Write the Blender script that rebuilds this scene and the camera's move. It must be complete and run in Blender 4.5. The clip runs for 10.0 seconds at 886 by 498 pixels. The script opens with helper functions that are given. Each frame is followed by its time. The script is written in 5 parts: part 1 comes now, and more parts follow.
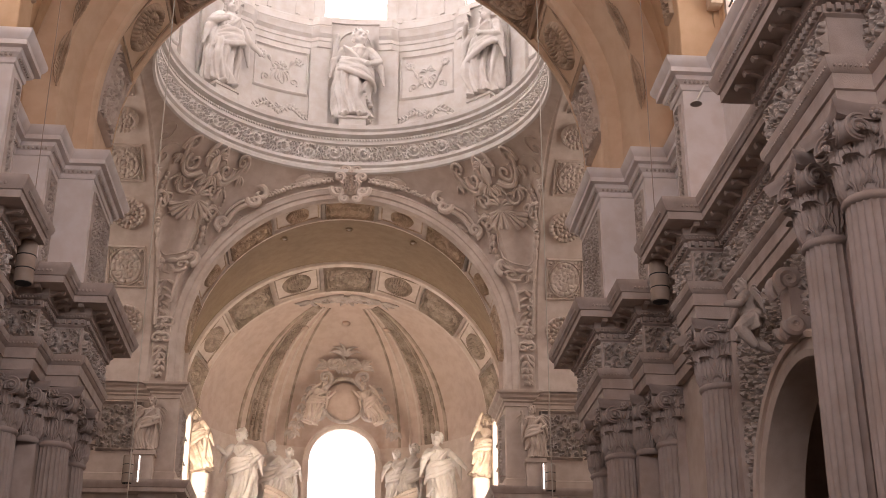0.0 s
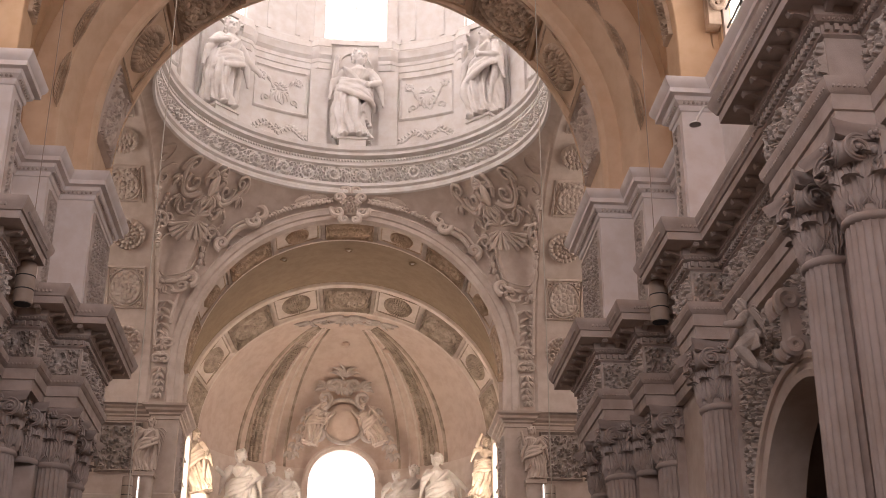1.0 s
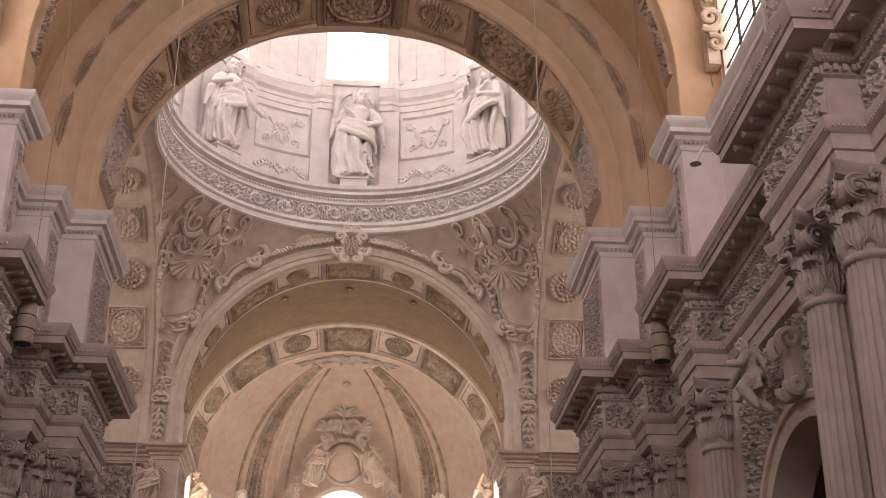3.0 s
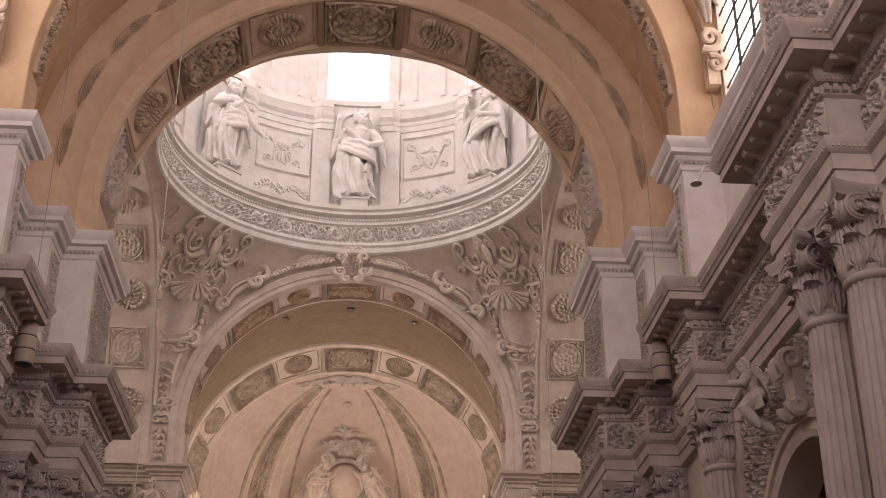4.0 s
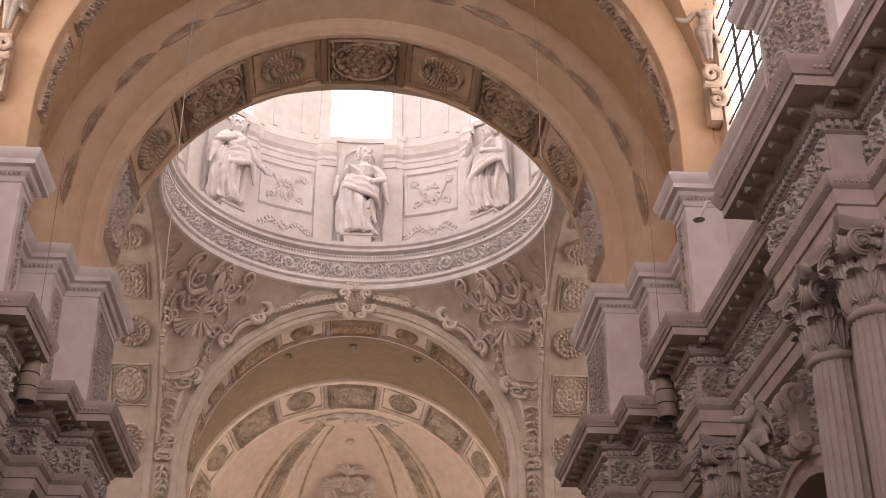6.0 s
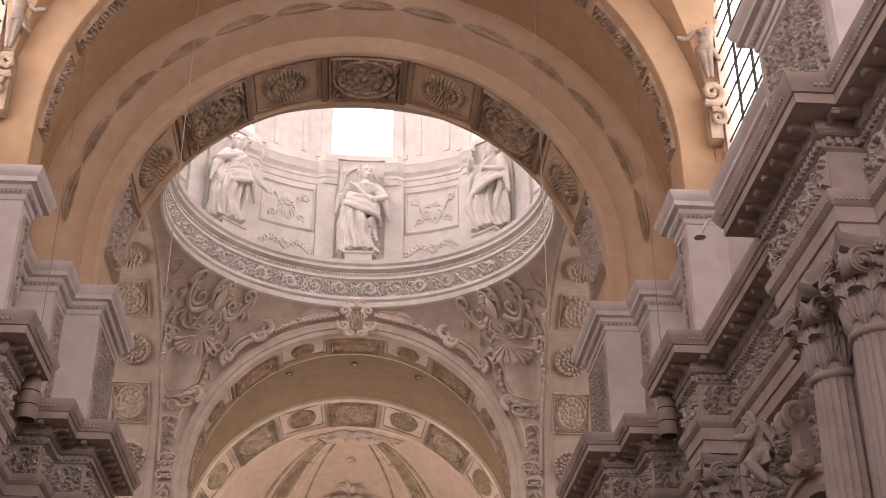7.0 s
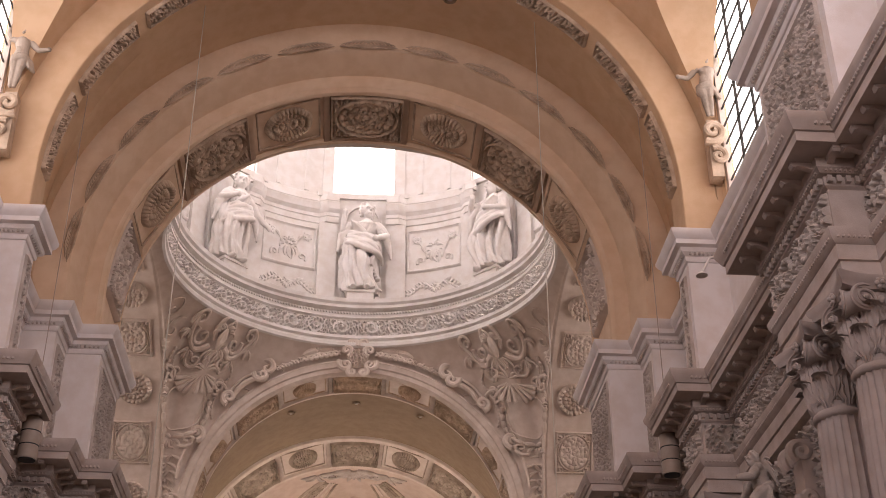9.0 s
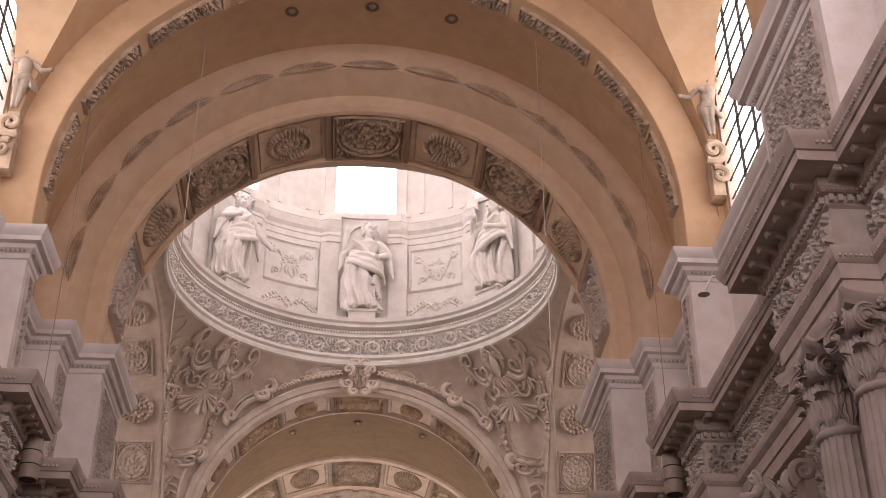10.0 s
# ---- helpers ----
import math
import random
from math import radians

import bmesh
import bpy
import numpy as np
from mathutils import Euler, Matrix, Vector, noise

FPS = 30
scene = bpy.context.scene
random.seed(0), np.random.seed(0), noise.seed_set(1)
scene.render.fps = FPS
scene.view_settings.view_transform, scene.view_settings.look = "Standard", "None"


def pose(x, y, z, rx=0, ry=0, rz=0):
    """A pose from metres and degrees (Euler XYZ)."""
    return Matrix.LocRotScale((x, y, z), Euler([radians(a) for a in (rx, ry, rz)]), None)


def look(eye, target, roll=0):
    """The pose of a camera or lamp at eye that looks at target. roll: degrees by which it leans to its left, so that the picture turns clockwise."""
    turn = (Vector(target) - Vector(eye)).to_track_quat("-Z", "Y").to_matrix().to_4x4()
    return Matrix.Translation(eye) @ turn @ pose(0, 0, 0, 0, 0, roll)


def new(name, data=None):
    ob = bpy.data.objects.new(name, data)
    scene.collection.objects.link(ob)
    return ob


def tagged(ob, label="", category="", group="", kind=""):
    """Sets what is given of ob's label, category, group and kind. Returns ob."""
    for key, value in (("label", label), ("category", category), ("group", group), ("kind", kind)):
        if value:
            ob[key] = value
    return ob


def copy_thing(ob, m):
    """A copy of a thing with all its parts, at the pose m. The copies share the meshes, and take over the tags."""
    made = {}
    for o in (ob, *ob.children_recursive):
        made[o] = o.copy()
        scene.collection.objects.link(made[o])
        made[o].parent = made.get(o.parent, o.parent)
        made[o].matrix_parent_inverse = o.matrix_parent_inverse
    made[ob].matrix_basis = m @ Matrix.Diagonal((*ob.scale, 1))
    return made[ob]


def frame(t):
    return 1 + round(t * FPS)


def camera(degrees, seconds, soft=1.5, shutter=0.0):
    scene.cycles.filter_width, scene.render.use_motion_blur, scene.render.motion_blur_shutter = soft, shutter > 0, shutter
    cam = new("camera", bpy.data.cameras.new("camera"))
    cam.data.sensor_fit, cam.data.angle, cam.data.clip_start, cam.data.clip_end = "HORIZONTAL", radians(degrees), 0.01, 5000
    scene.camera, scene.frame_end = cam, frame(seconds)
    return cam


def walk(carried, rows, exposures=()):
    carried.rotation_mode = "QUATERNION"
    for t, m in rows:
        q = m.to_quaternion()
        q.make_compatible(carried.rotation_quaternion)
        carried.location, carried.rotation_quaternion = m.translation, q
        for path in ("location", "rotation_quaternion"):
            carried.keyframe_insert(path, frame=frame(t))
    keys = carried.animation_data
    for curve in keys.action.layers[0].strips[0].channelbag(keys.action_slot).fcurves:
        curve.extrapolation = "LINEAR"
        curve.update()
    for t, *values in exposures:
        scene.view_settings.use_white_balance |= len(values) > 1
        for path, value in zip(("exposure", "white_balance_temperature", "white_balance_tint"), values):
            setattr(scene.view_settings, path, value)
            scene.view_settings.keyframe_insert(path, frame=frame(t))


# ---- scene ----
cam = camera(37.27, 10.0, 0.8)
EYE = 1.6
# seconds, pitch, roll, yaw of a camera turning on one spot in the nave
ROWS = [
    (0.0, 22.987, -0.052, -4.482),
    (0.5, 23.435, -0.043, -4.492),
    (1.0, 23.883, -0.010, -4.484),
    (1.5, 24.311, -0.003, -4.471),
    (2.0, 24.749, -0.010, -4.463),
    (2.5, 25.167, -0.005, -4.449),
    (4.0, 26.473, 0.015, -4.379),
    (4.5, 26.888, 0.017, -4.345),
    (5.0, 27.274, 0.035, -4.297),
    (5.5, 27.670, 0.061, -4.244),
    (7.0, 28.829, 0.049, -4.168),
    (7.5, 29.244, 0.069, -4.130),
    (8.0, 29.664, 0.091, -4.096),
    (8.5, 30.095, 0.098, -4.078),
    (9.0, 30.513, 0.114, -4.042),
    (9.5, 30.928, 0.098, -4.010),
    (10.0, 31.348, 0.113, -3.954),
]
walk(cam, [(t, pose(0, 0, EYE, 90 + pitch, roll, yaw)) for t, pitch, roll, yaw in ROWS],
     [(0.0, 0.15, 6500, 17), (5.0, 0.20, 6500, 19), (10.0, 0.17, 6500, 20)])

# ---- world, sun, large lights ----
world = bpy.data.worlds.new("sky")
scene.world = world
world.use_nodes = True
sky = world.node_tree.nodes.new("ShaderNodeTexSky")
sky.sky_type, sky.sun_disc, sky.sun_elevation, sky.sun_rotation = "NISHITA", False, radians(35), radians(120)
world.node_tree.links.new(sky.outputs[0], world.node_tree.nodes["Background"].inputs[0])
world.node_tree.nodes["Background"].inputs[1].default_value = 0.1

# The plan is drawn in modules of 1.25 m, heights from the eye.
U = 1.25
OY = 36.7


def at(x, y, z):
    return Vector((x * U, y * U, (z - EYE) * U + EYE))


def window_light(name, x, y, z, target, w, h, watts, color=(1, 0.93, 0.86)):
    lamp = bpy.data.lights.new(name, "AREA")
    lamp.shape, lamp.size, lamp.size_y, lamp.energy, lamp.color = "RECTANGLE", w * U, h * U, 1.6 * watts, color
    ob = new(name, lamp)
    ob.matrix_world = look(at(x, y, z), at(*target))
    return ob


SUNLIT = (1.0, 0.86, 0.70)
DAY = (1.0, 0.93, 0.88)
COOL = (0.96, 0.945, 0.985)
for k in range(8):
    a = k * math.pi / 4
    window_light("drum_window_light", 7.7 * math.sin(a), OY + 7.7 * math.cos(a), 31.8, (0, OY, 29.0), 2.4, 3.6, 330 if k in (5, 6, 7) else 130, (1, 0.96, 0.95))
window_light("apse_window_light", 0, 56.6, 13.9, (0, 44, 11.0), 2.6, 4.0, 90, DAY)
for sx in (-1, 1):
    window_light("choir_window_light", sx * 5.8, 48.4, 13.8, (-1.5 * sx, 55.5, 17.0), 2.2, 3.0, 400, (1.0, 0.84, 0.64))
    window_light("lunette_light", sx * 7.3, 18.6, 17.8, (0, 24.0, 15.0), 3.9, 4.4, 40, COOL)
    window_light("lunette_light", sx * 7.3, 9.5, 17.8, (0, 13, 15.5), 3.9, 4.4, 125 if sx < 0 else 220, COOL)
    window_light("lunette_light", sx * 7.3, 1.1, 17.8, (0, 8, 15), 3.9, 4.4, 390 if sx < 0 else 560, COOL)
    # Added fill at the closed transept end, where no window is built.
    window_light("transept_light", sx * 12.5, OY, 17.5, (0, OY, 15), 4.5, 6.0, 420, (1.0, 0.89, 0.78))
window_light("front_window_light", 0, -5.1, 14.5, (0, 20, 13.5), 4.0, 5.5, 850, (1.0, 0.93, 0.91))


# ---- materials ----
def stucco(name, base, second, rough=0.85, grain=60.0, bump=0.25, stain=0.35, dust=None):
    m = bpy.data.materials.new(name)
    m.use_nodes = True
    n, l = m.node_tree.nodes, m.node_tree.links
    b = n["Principled BSDF"]
    geo = n.new("ShaderNodeNewGeometry")
    big, fine = n.new("ShaderNodeTexNoise"), n.new("ShaderNodeTexNoise")
    big.inputs["Scale"].default_value, big.inputs["Detail"].default_value, big.inputs["Roughness"].default_value = 0.55, 6, 0.65
    fine.inputs["Scale"].default_value, fine.inputs["Detail"].default_value = grain, 4
    mid = n.new("ShaderNodeTexNoise")
    mid.inputs["Scale"].default_value, mid.inputs["Detail"].default_value = 2.2, 10
    for t in (big, fine, mid):
        l.new(geo.outputs["Position"], t.inputs["Vector"])
    ramp = n.new("ShaderNodeValToRGB")
    ramp.color_ramp.elements[0].position, ramp.color_ramp.elements[1].position = 0.35, 0.68
    ramp.color_ramp.elements[0].color, ramp.color_ramp.elements[1].color = (*second, 1), (*base, 1)
    l.new(big.outputs["Fac"], ramp.inputs[0])
    spot = n.new("ShaderNodeValToRGB")
    spot.color_ramp.elements[0].position, spot.color_ramp.elements[1].position = 0.38, 0.6
    g = 1 - stain
    spot.color_ramp.elements[0].color, spot.color_ramp.elements[1].color = (g, g * 0.97, g * 0.94, 1), (1, 1, 1, 1)
    l.new(mid.outputs["Fac"], spot.inputs[0])
    mix = n.new("ShaderNodeMix")
    mix.data_type, mix.blend_type = "RGBA", "MULTIPLY"
    mix.inputs["Factor"].default_value = 1.0
    l.new(ramp.outputs[0], mix.inputs["A"])
    l.new(spot.outputs[0], mix.inputs["B"])
    l.new(mix.outputs["Result"], b.inputs["Base Color"])
    b.inputs["Roughness"].default_value = rough
    bm = n.new("ShaderNodeBump")
    bm.inputs["Strength"].default_value, bm.inputs["Distance"].default_value = bump, 0.02
    l.new(fine.outputs["Fac"], bm.inputs["Height"])
    l.new(bm.outputs[0], b.inputs["Normal"])
    return m


CREAM = stucco("cream_stucco", (0.68, 0.575, 0.50), (0.60, 0.50, 0.43), stain=0.08)
BUFF = stucco("buff_arch_plaster", (0.72, 0.535, 0.375), (0.68, 0.495, 0.34), stain=0.05)
WHITE = stucco("white_stucco", (0.74, 0.695, 0.66), (0.69, 0.64, 0.60), stain=0.06)
GREY = stucco("grey_stone_stucco", (0.56, 0.475, 0.43), (0.485, 0.405, 0.36), stain=0.12)
DARKRELIEF = stucco("dusty_relief_stucco", (0.64, 0.485, 0.355), (0.53, 0.395, 0.28), stain=0.3, grain=30, bump=0.5)
RELIEF = stucco("relief_stucco", (0.57, 0.495, 0.45), (0.47, 0.405, 0.36), stain=0.2, grain=30, bump=0.4)
ATTIC_PLASTER = stucco("attic_plaster", (0.80, 0.74, 0.72), (0.75, 0.69, 0.665), stain=0.06)
OCHRE = stucco("ochre_vault_plaster", (0.65, 0.445, 0.275), (0.61, 0.41, 0.25), stain=0.05)
APSE = stucco("apse_plaster", (0.62, 0.49, 0.41), (0.55, 0.43, 0.36), stain=0.06)
# Ochre darkened in the colour itself to carry the choir vault's low light.
DIM_OCHRE = stucco("dim_ochre_plaster", (0.27, 0.19, 0.12), (0.235, 0.165, 0.105), stain=0.08)
SHELL = stucco("rough_masonry", (0.16, 0.13, 0.11), (0.11, 0.09, 0.075))
FLOOR = stucco("floor_stone", (0.14, 0.115, 0.10), (0.10, 0.08, 0.07), rough=0.5)
AGED = stucco("aged_relief_stucco", (0.49, 0.395, 0.315), (0.38, 0.30, 0.235), stain=0.3, grain=30, bump=0.4)
COLUMN = stucco("column_stucco", (0.47, 0.40, 0.37), (0.41, 0.345, 0.315), stain=0.08)


def plain(name, color, rough=0.5, metal=0.0):
    m = stucco(name, color, tuple(0.85 * c for c in color), rough=rough, stain=0.12, bump=0.08)
    m.node_tree.nodes["Principled BSDF"].inputs["Metallic"].default_value = metal
    return m


IRON = plain("dark_iron", (0.05, 0.045, 0.04), 0.6, 0.6)
CABLE = plain("pale_cable", (0.6, 0.55, 0.47), 0.6)
CASE = plain("beige_case", (0.42, 0.33, 0.27), 0.55)
BLACK = plain("black_grille", (0.02, 0.02, 0.02), 0.7)


def glow(name, color, strength):
    m = bpy.data.materials.new(name)
    m.use_nodes = True
    b = m.node_tree.nodes["Principled BSDF"]
    b.inputs["Base Color"].default_value = (0.8, 0.8, 0.8, 1)
    b.inputs["Emission Color"].default_value, b.inputs["Emission Strength"].default_value = (*color, 1), strength
    return m


SKYGLOW = glow("bright_sky", (1.0, 0.96, 0.93), 2.4)


# ---- mesh tools ----
class Geo:
    """Collects vertices and faces in modules."""

    def __init__(self):
        self.v, self.f, self.n = [], [], 0

    def add(self, verts, faces):
        verts = np.asarray(verts, float).reshape(-1, 3)
        self.v.append(verts)
        self.f += [[i + self.n for i in f] for f in faces]
        self.n += len(verts)
        return self

    def grid(self, p, close_u=False, close_v=False):
        p = np.asarray(p, float)
        nu, nv = p.shape[:2]
        faces = []
        for i in range(nu if close_u else nu - 1):
            for j in range(nv if close_v else nv - 1):
                a, b = (i + 1) % nu, (j + 1) % nv
                faces.append([i * nv + j, a * nv + j, a * nv + b, i * nv + b])
        return self.add(p.reshape(-1, 3), faces)

    def box(self, x0, x1, y0, y1, z0, z1):
        v = [(x, y, z) for x in (x0, x1) for y in (y0, y1) for z in (z0, z1)]
        return self.add(v, [[0, 1, 3, 2], [4, 6, 7, 5], [0, 4, 5, 1], [2, 3, 7, 6], [0, 2, 6, 4], [1, 5, 7, 3]])

    def tube(self, path, radius, n=8, close=False, cap=True):
        """A round bar along a path; radius one number or one for each point."""
        path = np.asarray(path, float)
        r = np.broadcast_to(np.asarray(radius, float), (len(path),))
        t = np.gradient(path, axis=0)
        t /= np.linalg.norm(t, axis=1)[:, None] + 1e-9
        ref = np.array([0.31, 0.47, 0.83])
        rings = []
        side = np.cross(t[0], ref)
        for p, d, q in zip(path, t, r):
            side = side - d * (side @ d)
            side /= np.linalg.norm(side) + 1e-9
            up = np.cross(d, side)
            a = np.arange(n) * 2 * math.pi / n
            rings.append(p + q * (np.cos(a)[:, None] * side + np.sin(a)[:, None] * up))
        self.grid(np.array(rings), close_v=True, close_u=close)
        if cap and not close:
            m = self.n - len(path) * n
            self.f += [[m + i for i in range(n)][::-1], [self.n - n + i for i in range(n)]]
        return self

    def ball(self, c, r, nu=12, nv=8, bumps=None):
        r = np.broadcast_to(np.asarray(r, float), (3,))
        u, v = np.meshgrid(np.arange(nu) * 2 * math.pi / nu, np.linspace(-math.pi / 2, math.pi / 2, nv), indexing="ij")
        d = np.stack([np.cos(u) * np.cos(v), np.sin(u) * np.cos(v), np.sin(v)], -1)
        s = 1 if bumps is None else bumps(u, v)[..., None]
        return self.grid(np.asarray(c) + d * r * s, close_u=True)

    def lathe(self, profile, n=24, centre=(0, 0, 0)):
        a = np.arange(n) * 2 * math.pi / n
        p = np.array([[(r * math.cos(t), r * math.sin(t), z) for r, z in profile] for t in a])
        return self.grid(p + np.asarray(centre), close_u=True)

    def mirror(self):
        g = Geo()
        if self.v:
            v = np.vstack(self.v) * (-1, 1, 1)
            g.add(v, [f[::-1] for f in self.f])
        return g

    def data(self, name, mat, local=False, sharp=35.0):
        v = np.vstack(self.v)
        if local:
            v = v * U
        else:
            v = np.c_[v[:, 0] * U, v[:, 1] * U, (v[:, 2] - EYE) * U + EYE]
        me = bpy.data.meshes.new(name)
        me.from_pydata(v.tolist(), [], self.f)
        me.polygons.foreach_set("use_smooth", [True] * len(self.f))
        me.set_sharp_from_angle(angle=radians(sharp))
        me.materials.append(mat)
        return me


def part(name, g, mat, parent=None, label="", local=False, sharp=35.0):
    ob = new(name, g if isinstance(g, bpy.types.Mesh) else g.data(name, mat, local, sharp))
    ob.parent = parent
    return tagged(ob, label) if label else ob


def structure(name, g, mat, label, sharp=35.0, category=""):
    return tagged(part(name, g, mat, None, "", False, sharp), label, category or name.split("_")[0], kind="structure")


def sweep(path, profile, close=False):
    """A moulding along a plan path, (x, y) points; profile of (out, z). Out is towards the right of the way along the path."""
    p = np.asarray(path, float)
    d = np.diff(p, axis=0)
    d /= np.linalg.norm(d, axis=1)[:, None]
    nrm = np.c_[d[:, 1], -d[:, 0]]
    out = []
    for i in range(len(p)):
        a, b = nrm[max(i - 1, 0)], nrm[min(i, len(nrm) - 1)]
        m = (a + b) / (1 + a @ b)
        out.append([(p[i, 0] + m[0] * o, p[i, 1] + m[1] * o, z) for o, z in profile])
    return np.array(out)


# ---- relief patterns: height 0 to 1 over a rectangle w x h ----
def ridge(x):
    return 1 - np.abs(((x) % 1.0) * 2 - 1)


def foliage(a, b, s=1.0, seed=0):
    """Curling tendrils and lobed leaves, one curl to each cell of about the size s."""
    i = np.floor(a / s)
    odd = i % 2
    j = np.floor(b / s + 0.5 * odd)
    h1, h2 = np.sin(12.9 * i + 78.2 * j + seed), np.sin(39.3 * i + 11.1 * j + 2.7 * seed)
    x = a - (i + 0.5 + 0.10 * h1) * s
    y = b - (j + 0.5 - 0.5 * odd + 0.10 * h2) * s
    hand = np.where((i + j) % 2 == 0, 1.0, -1.0)
    r, t = np.hypot(x, y) / (0.56 * s), np.arctan2(y * hand, x) + 3.0 * h1
    w = ridge(1.25 * r - t / (2 * math.pi)) + 0.20 * np.cos(9 * t + 7 * r) * (r > 0.3)
    e = np.clip((w - 0.57) / 0.12, 0, 1) * (0.8 + 0.2 * np.cos(18 * t + 14 * r))
    bud = np.clip(1.3 - (r / 0.2) ** 2, 0, 1)
    return np.maximum(e * e * (3 - 2 * e) * (0.55 + 0.45 * np.clip(w, 0, 1)) * np.clip(1.35 - 0.5 * r, 0.4, 1), bud)


def rosette(a, b, R, n=12, centre=(0, 0)):
    x, y = a - centre[0], b - centre[1]
    r, t = np.hypot(x, y) / R, np.arctan2(y, x)
    def band(lo, hi, petals, turn):
        m, h = (lo + hi) / 2, (hi - lo) / 2
        return np.sqrt(np.clip(1 - ((r - m) / h) ** 2, 0, 1)) * (0.25 + 0.75 * np.abs(np.cos(petals * t / 2 + turn)) ** 0.6)
    boss = np.clip(1 - (r / 0.15) ** 2, 0, 1)
    return np.maximum.reduce([band(0.72, 1.0, 1.5 * n, 0) * 0.9, band(0.42, 0.70, n, 0.5) * 0.75, band(0.17, 0.42, 0.6 * n, 0.2) * 0.65, boss * 0.8])


def rinceau(a, b, h, seed=0):
    """Running scrollwork; b from 0 to h."""
    L = 1.5 * h
    i = np.floor(a / L)
    s = np.where(i % 2 == 0, 1.0, -1.0)
    x, y = a - (i + 0.5) * L, (b - h / 2) * s
    r, t = np.hypot(x, y) / (0.5 * h), np.arctan2(y, x)
    w = ridge(1.35 * r - t / (2 * math.pi) + 0.2) + 0.18 * np.cos(9 * t + 8 * r) * (r > 0.35)
    e = np.clip((w - 0.52) / 0.13, 0, 1) * (0.85 + 0.15 * np.cos(18 * t + 16 * r))
    spiral = e * e * (3 - 2 * e) * (0.6 + 0.4 * np.clip(w, 0, 1)) * np.clip((1.05 - r) * 8, 0, 1)
    flower = np.clip(1.2 - (r / 0.30) ** 2, 0, 1) * (0.6 + 0.4 * np.abs(np.cos(2.5 * t)))
    fill = foliage(a, b, 0.5 * h, seed) * np.clip((r - 0.95) * 8, 0, 1) * 0.9
    edge = np.clip(np.minimum(b, h - b) / (0.07 * h), 0, 1)
    return np.maximum.reduce([spiral, flower, fill]) * edge


def oval_panel(a, b, w, h, seed=0):
    x, y = (a - w / 2) / (w / 2), (b - h / 2) / (h / 2)
    e = np.sqrt((x / 0.86) ** 2 + (y / 0.84) ** 2)
    rim = np.clip(1 - np.abs(e - 1) / 0.07, 0, 1)
    inside = np.where(e < 0.9, np.maximum(rosette(x / 0.86, y / 0.84, 0.95, 10), foliage(a, b, 0.24 * h, seed) * 0.9), 0)
    corner = np.where(e > 1.07, foliage(a, b, 0.22 * h, seed + 2) * np.clip((1 - np.maximum(abs(x), abs(y))) * 9, 0, 1), 0)
    return np.maximum.reduce([rim * 0.9, inside * 0.8, corner * 0.9])


def framed(fn, w, h, m=0.05):
    """fn inside a raised moulded border of width m."""
    def g(a, b):
        e = np.minimum(np.minimum(a, w - a), np.minimum(b, h - b))
        bar = np.clip(1 - np.abs(e - m * 0.6) / (m * 0.5), 0, 1) * (0.94 + 0.06 * np.cos((a + b) * 2 * math.pi / (m * 1.6)))
        return np.maximum(bar, fn(a, b) * np.clip((e - m * 1.3) / (m * 0.5), 0, 1))
    return g


def relief(g, place, w, h, fn, depth, step=0.03, keep=None):
    """Adds a relief on a surface: place(a, b, out) gives points; a in 0..w, b in 0..h. keep says where it has faces."""
    nu, nv = max(6, int(w / step)), max(5, int(h / step))
    a, b = np.meshgrid(np.linspace(0, w, nu), np.linspace(0, h, nv), indexing="ij")
    k = fn(a, b) * depth + 0.006
    k[0, :] = k[-1, :] = k[:, 0] = k[:, -1] = -0.03
    if keep is None:
        return g.grid(place(a, b, k))
    ok = keep(a, b)
    cells = ok[:-1, :-1] & ok[1:, :-1] & ok[1:, 1:] & ok[:-1, 1:]
    return g.add(place(a, b, k).reshape(-1, 3), [[i * nv + j, i * nv + nv + j, i * nv + nv + j + 1, i * nv + j + 1] for i, j in np.argwhere(cells)])


def disc(g, place, ca, cb, R, fn, depth, nr=22, nt=96):
    """A round relief about ca, cb on a surface."""
    r, t = np.meshgrid(np.linspace(0.01, 1, nr), np.arange(nt) * 2 * math.pi / nt, indexing="ij")
    a, b = ca + R * r * np.cos(t), cb + R * r * np.sin(t)
    k = fn(a, b) * depth
    k[-1, :] = -0.03
    return g.grid(place(a, b, k), close_v=True)


def log_spiral(r0, r1, turns, start=0.0, way=1, n=44):
    """A scroll: an eye of radius r0 that opens into a sweeping tail of radius r1."""
    a = np.linspace(0, turns * 2 * math.pi, n)
    r = r0 * (r1 / r0) ** (a / a[-1])
    return np.c_[r * np.cos(start + way * a), r * np.sin(start + way * a)]


def leaf_fan(cx, cy, r0, r1, a0, a1, n, fat=0.07, bend=0.4):
    """Pointed leaves spreading from cx, cy between two angles, as (points, radii)."""
    out = []
    q = np.linspace(0, 1, 9)
    for k in range(n):
        a = a0 + (a1 - a0) * k / max(n - 1, 1)
        sgn = 1 if math.cos(a) < 0 else -1
        rr = r0 + (r1 * (1 - 0.15 * (k % 2)) - r0) * q
        out.append((np.c_[cx + rr * np.cos(a + sgn * bend * q * q), cy + rr * np.sin(a + sgn * bend * q * q)], fat * np.sin(0.35 + q * 2.65) + 0.008))
    return out


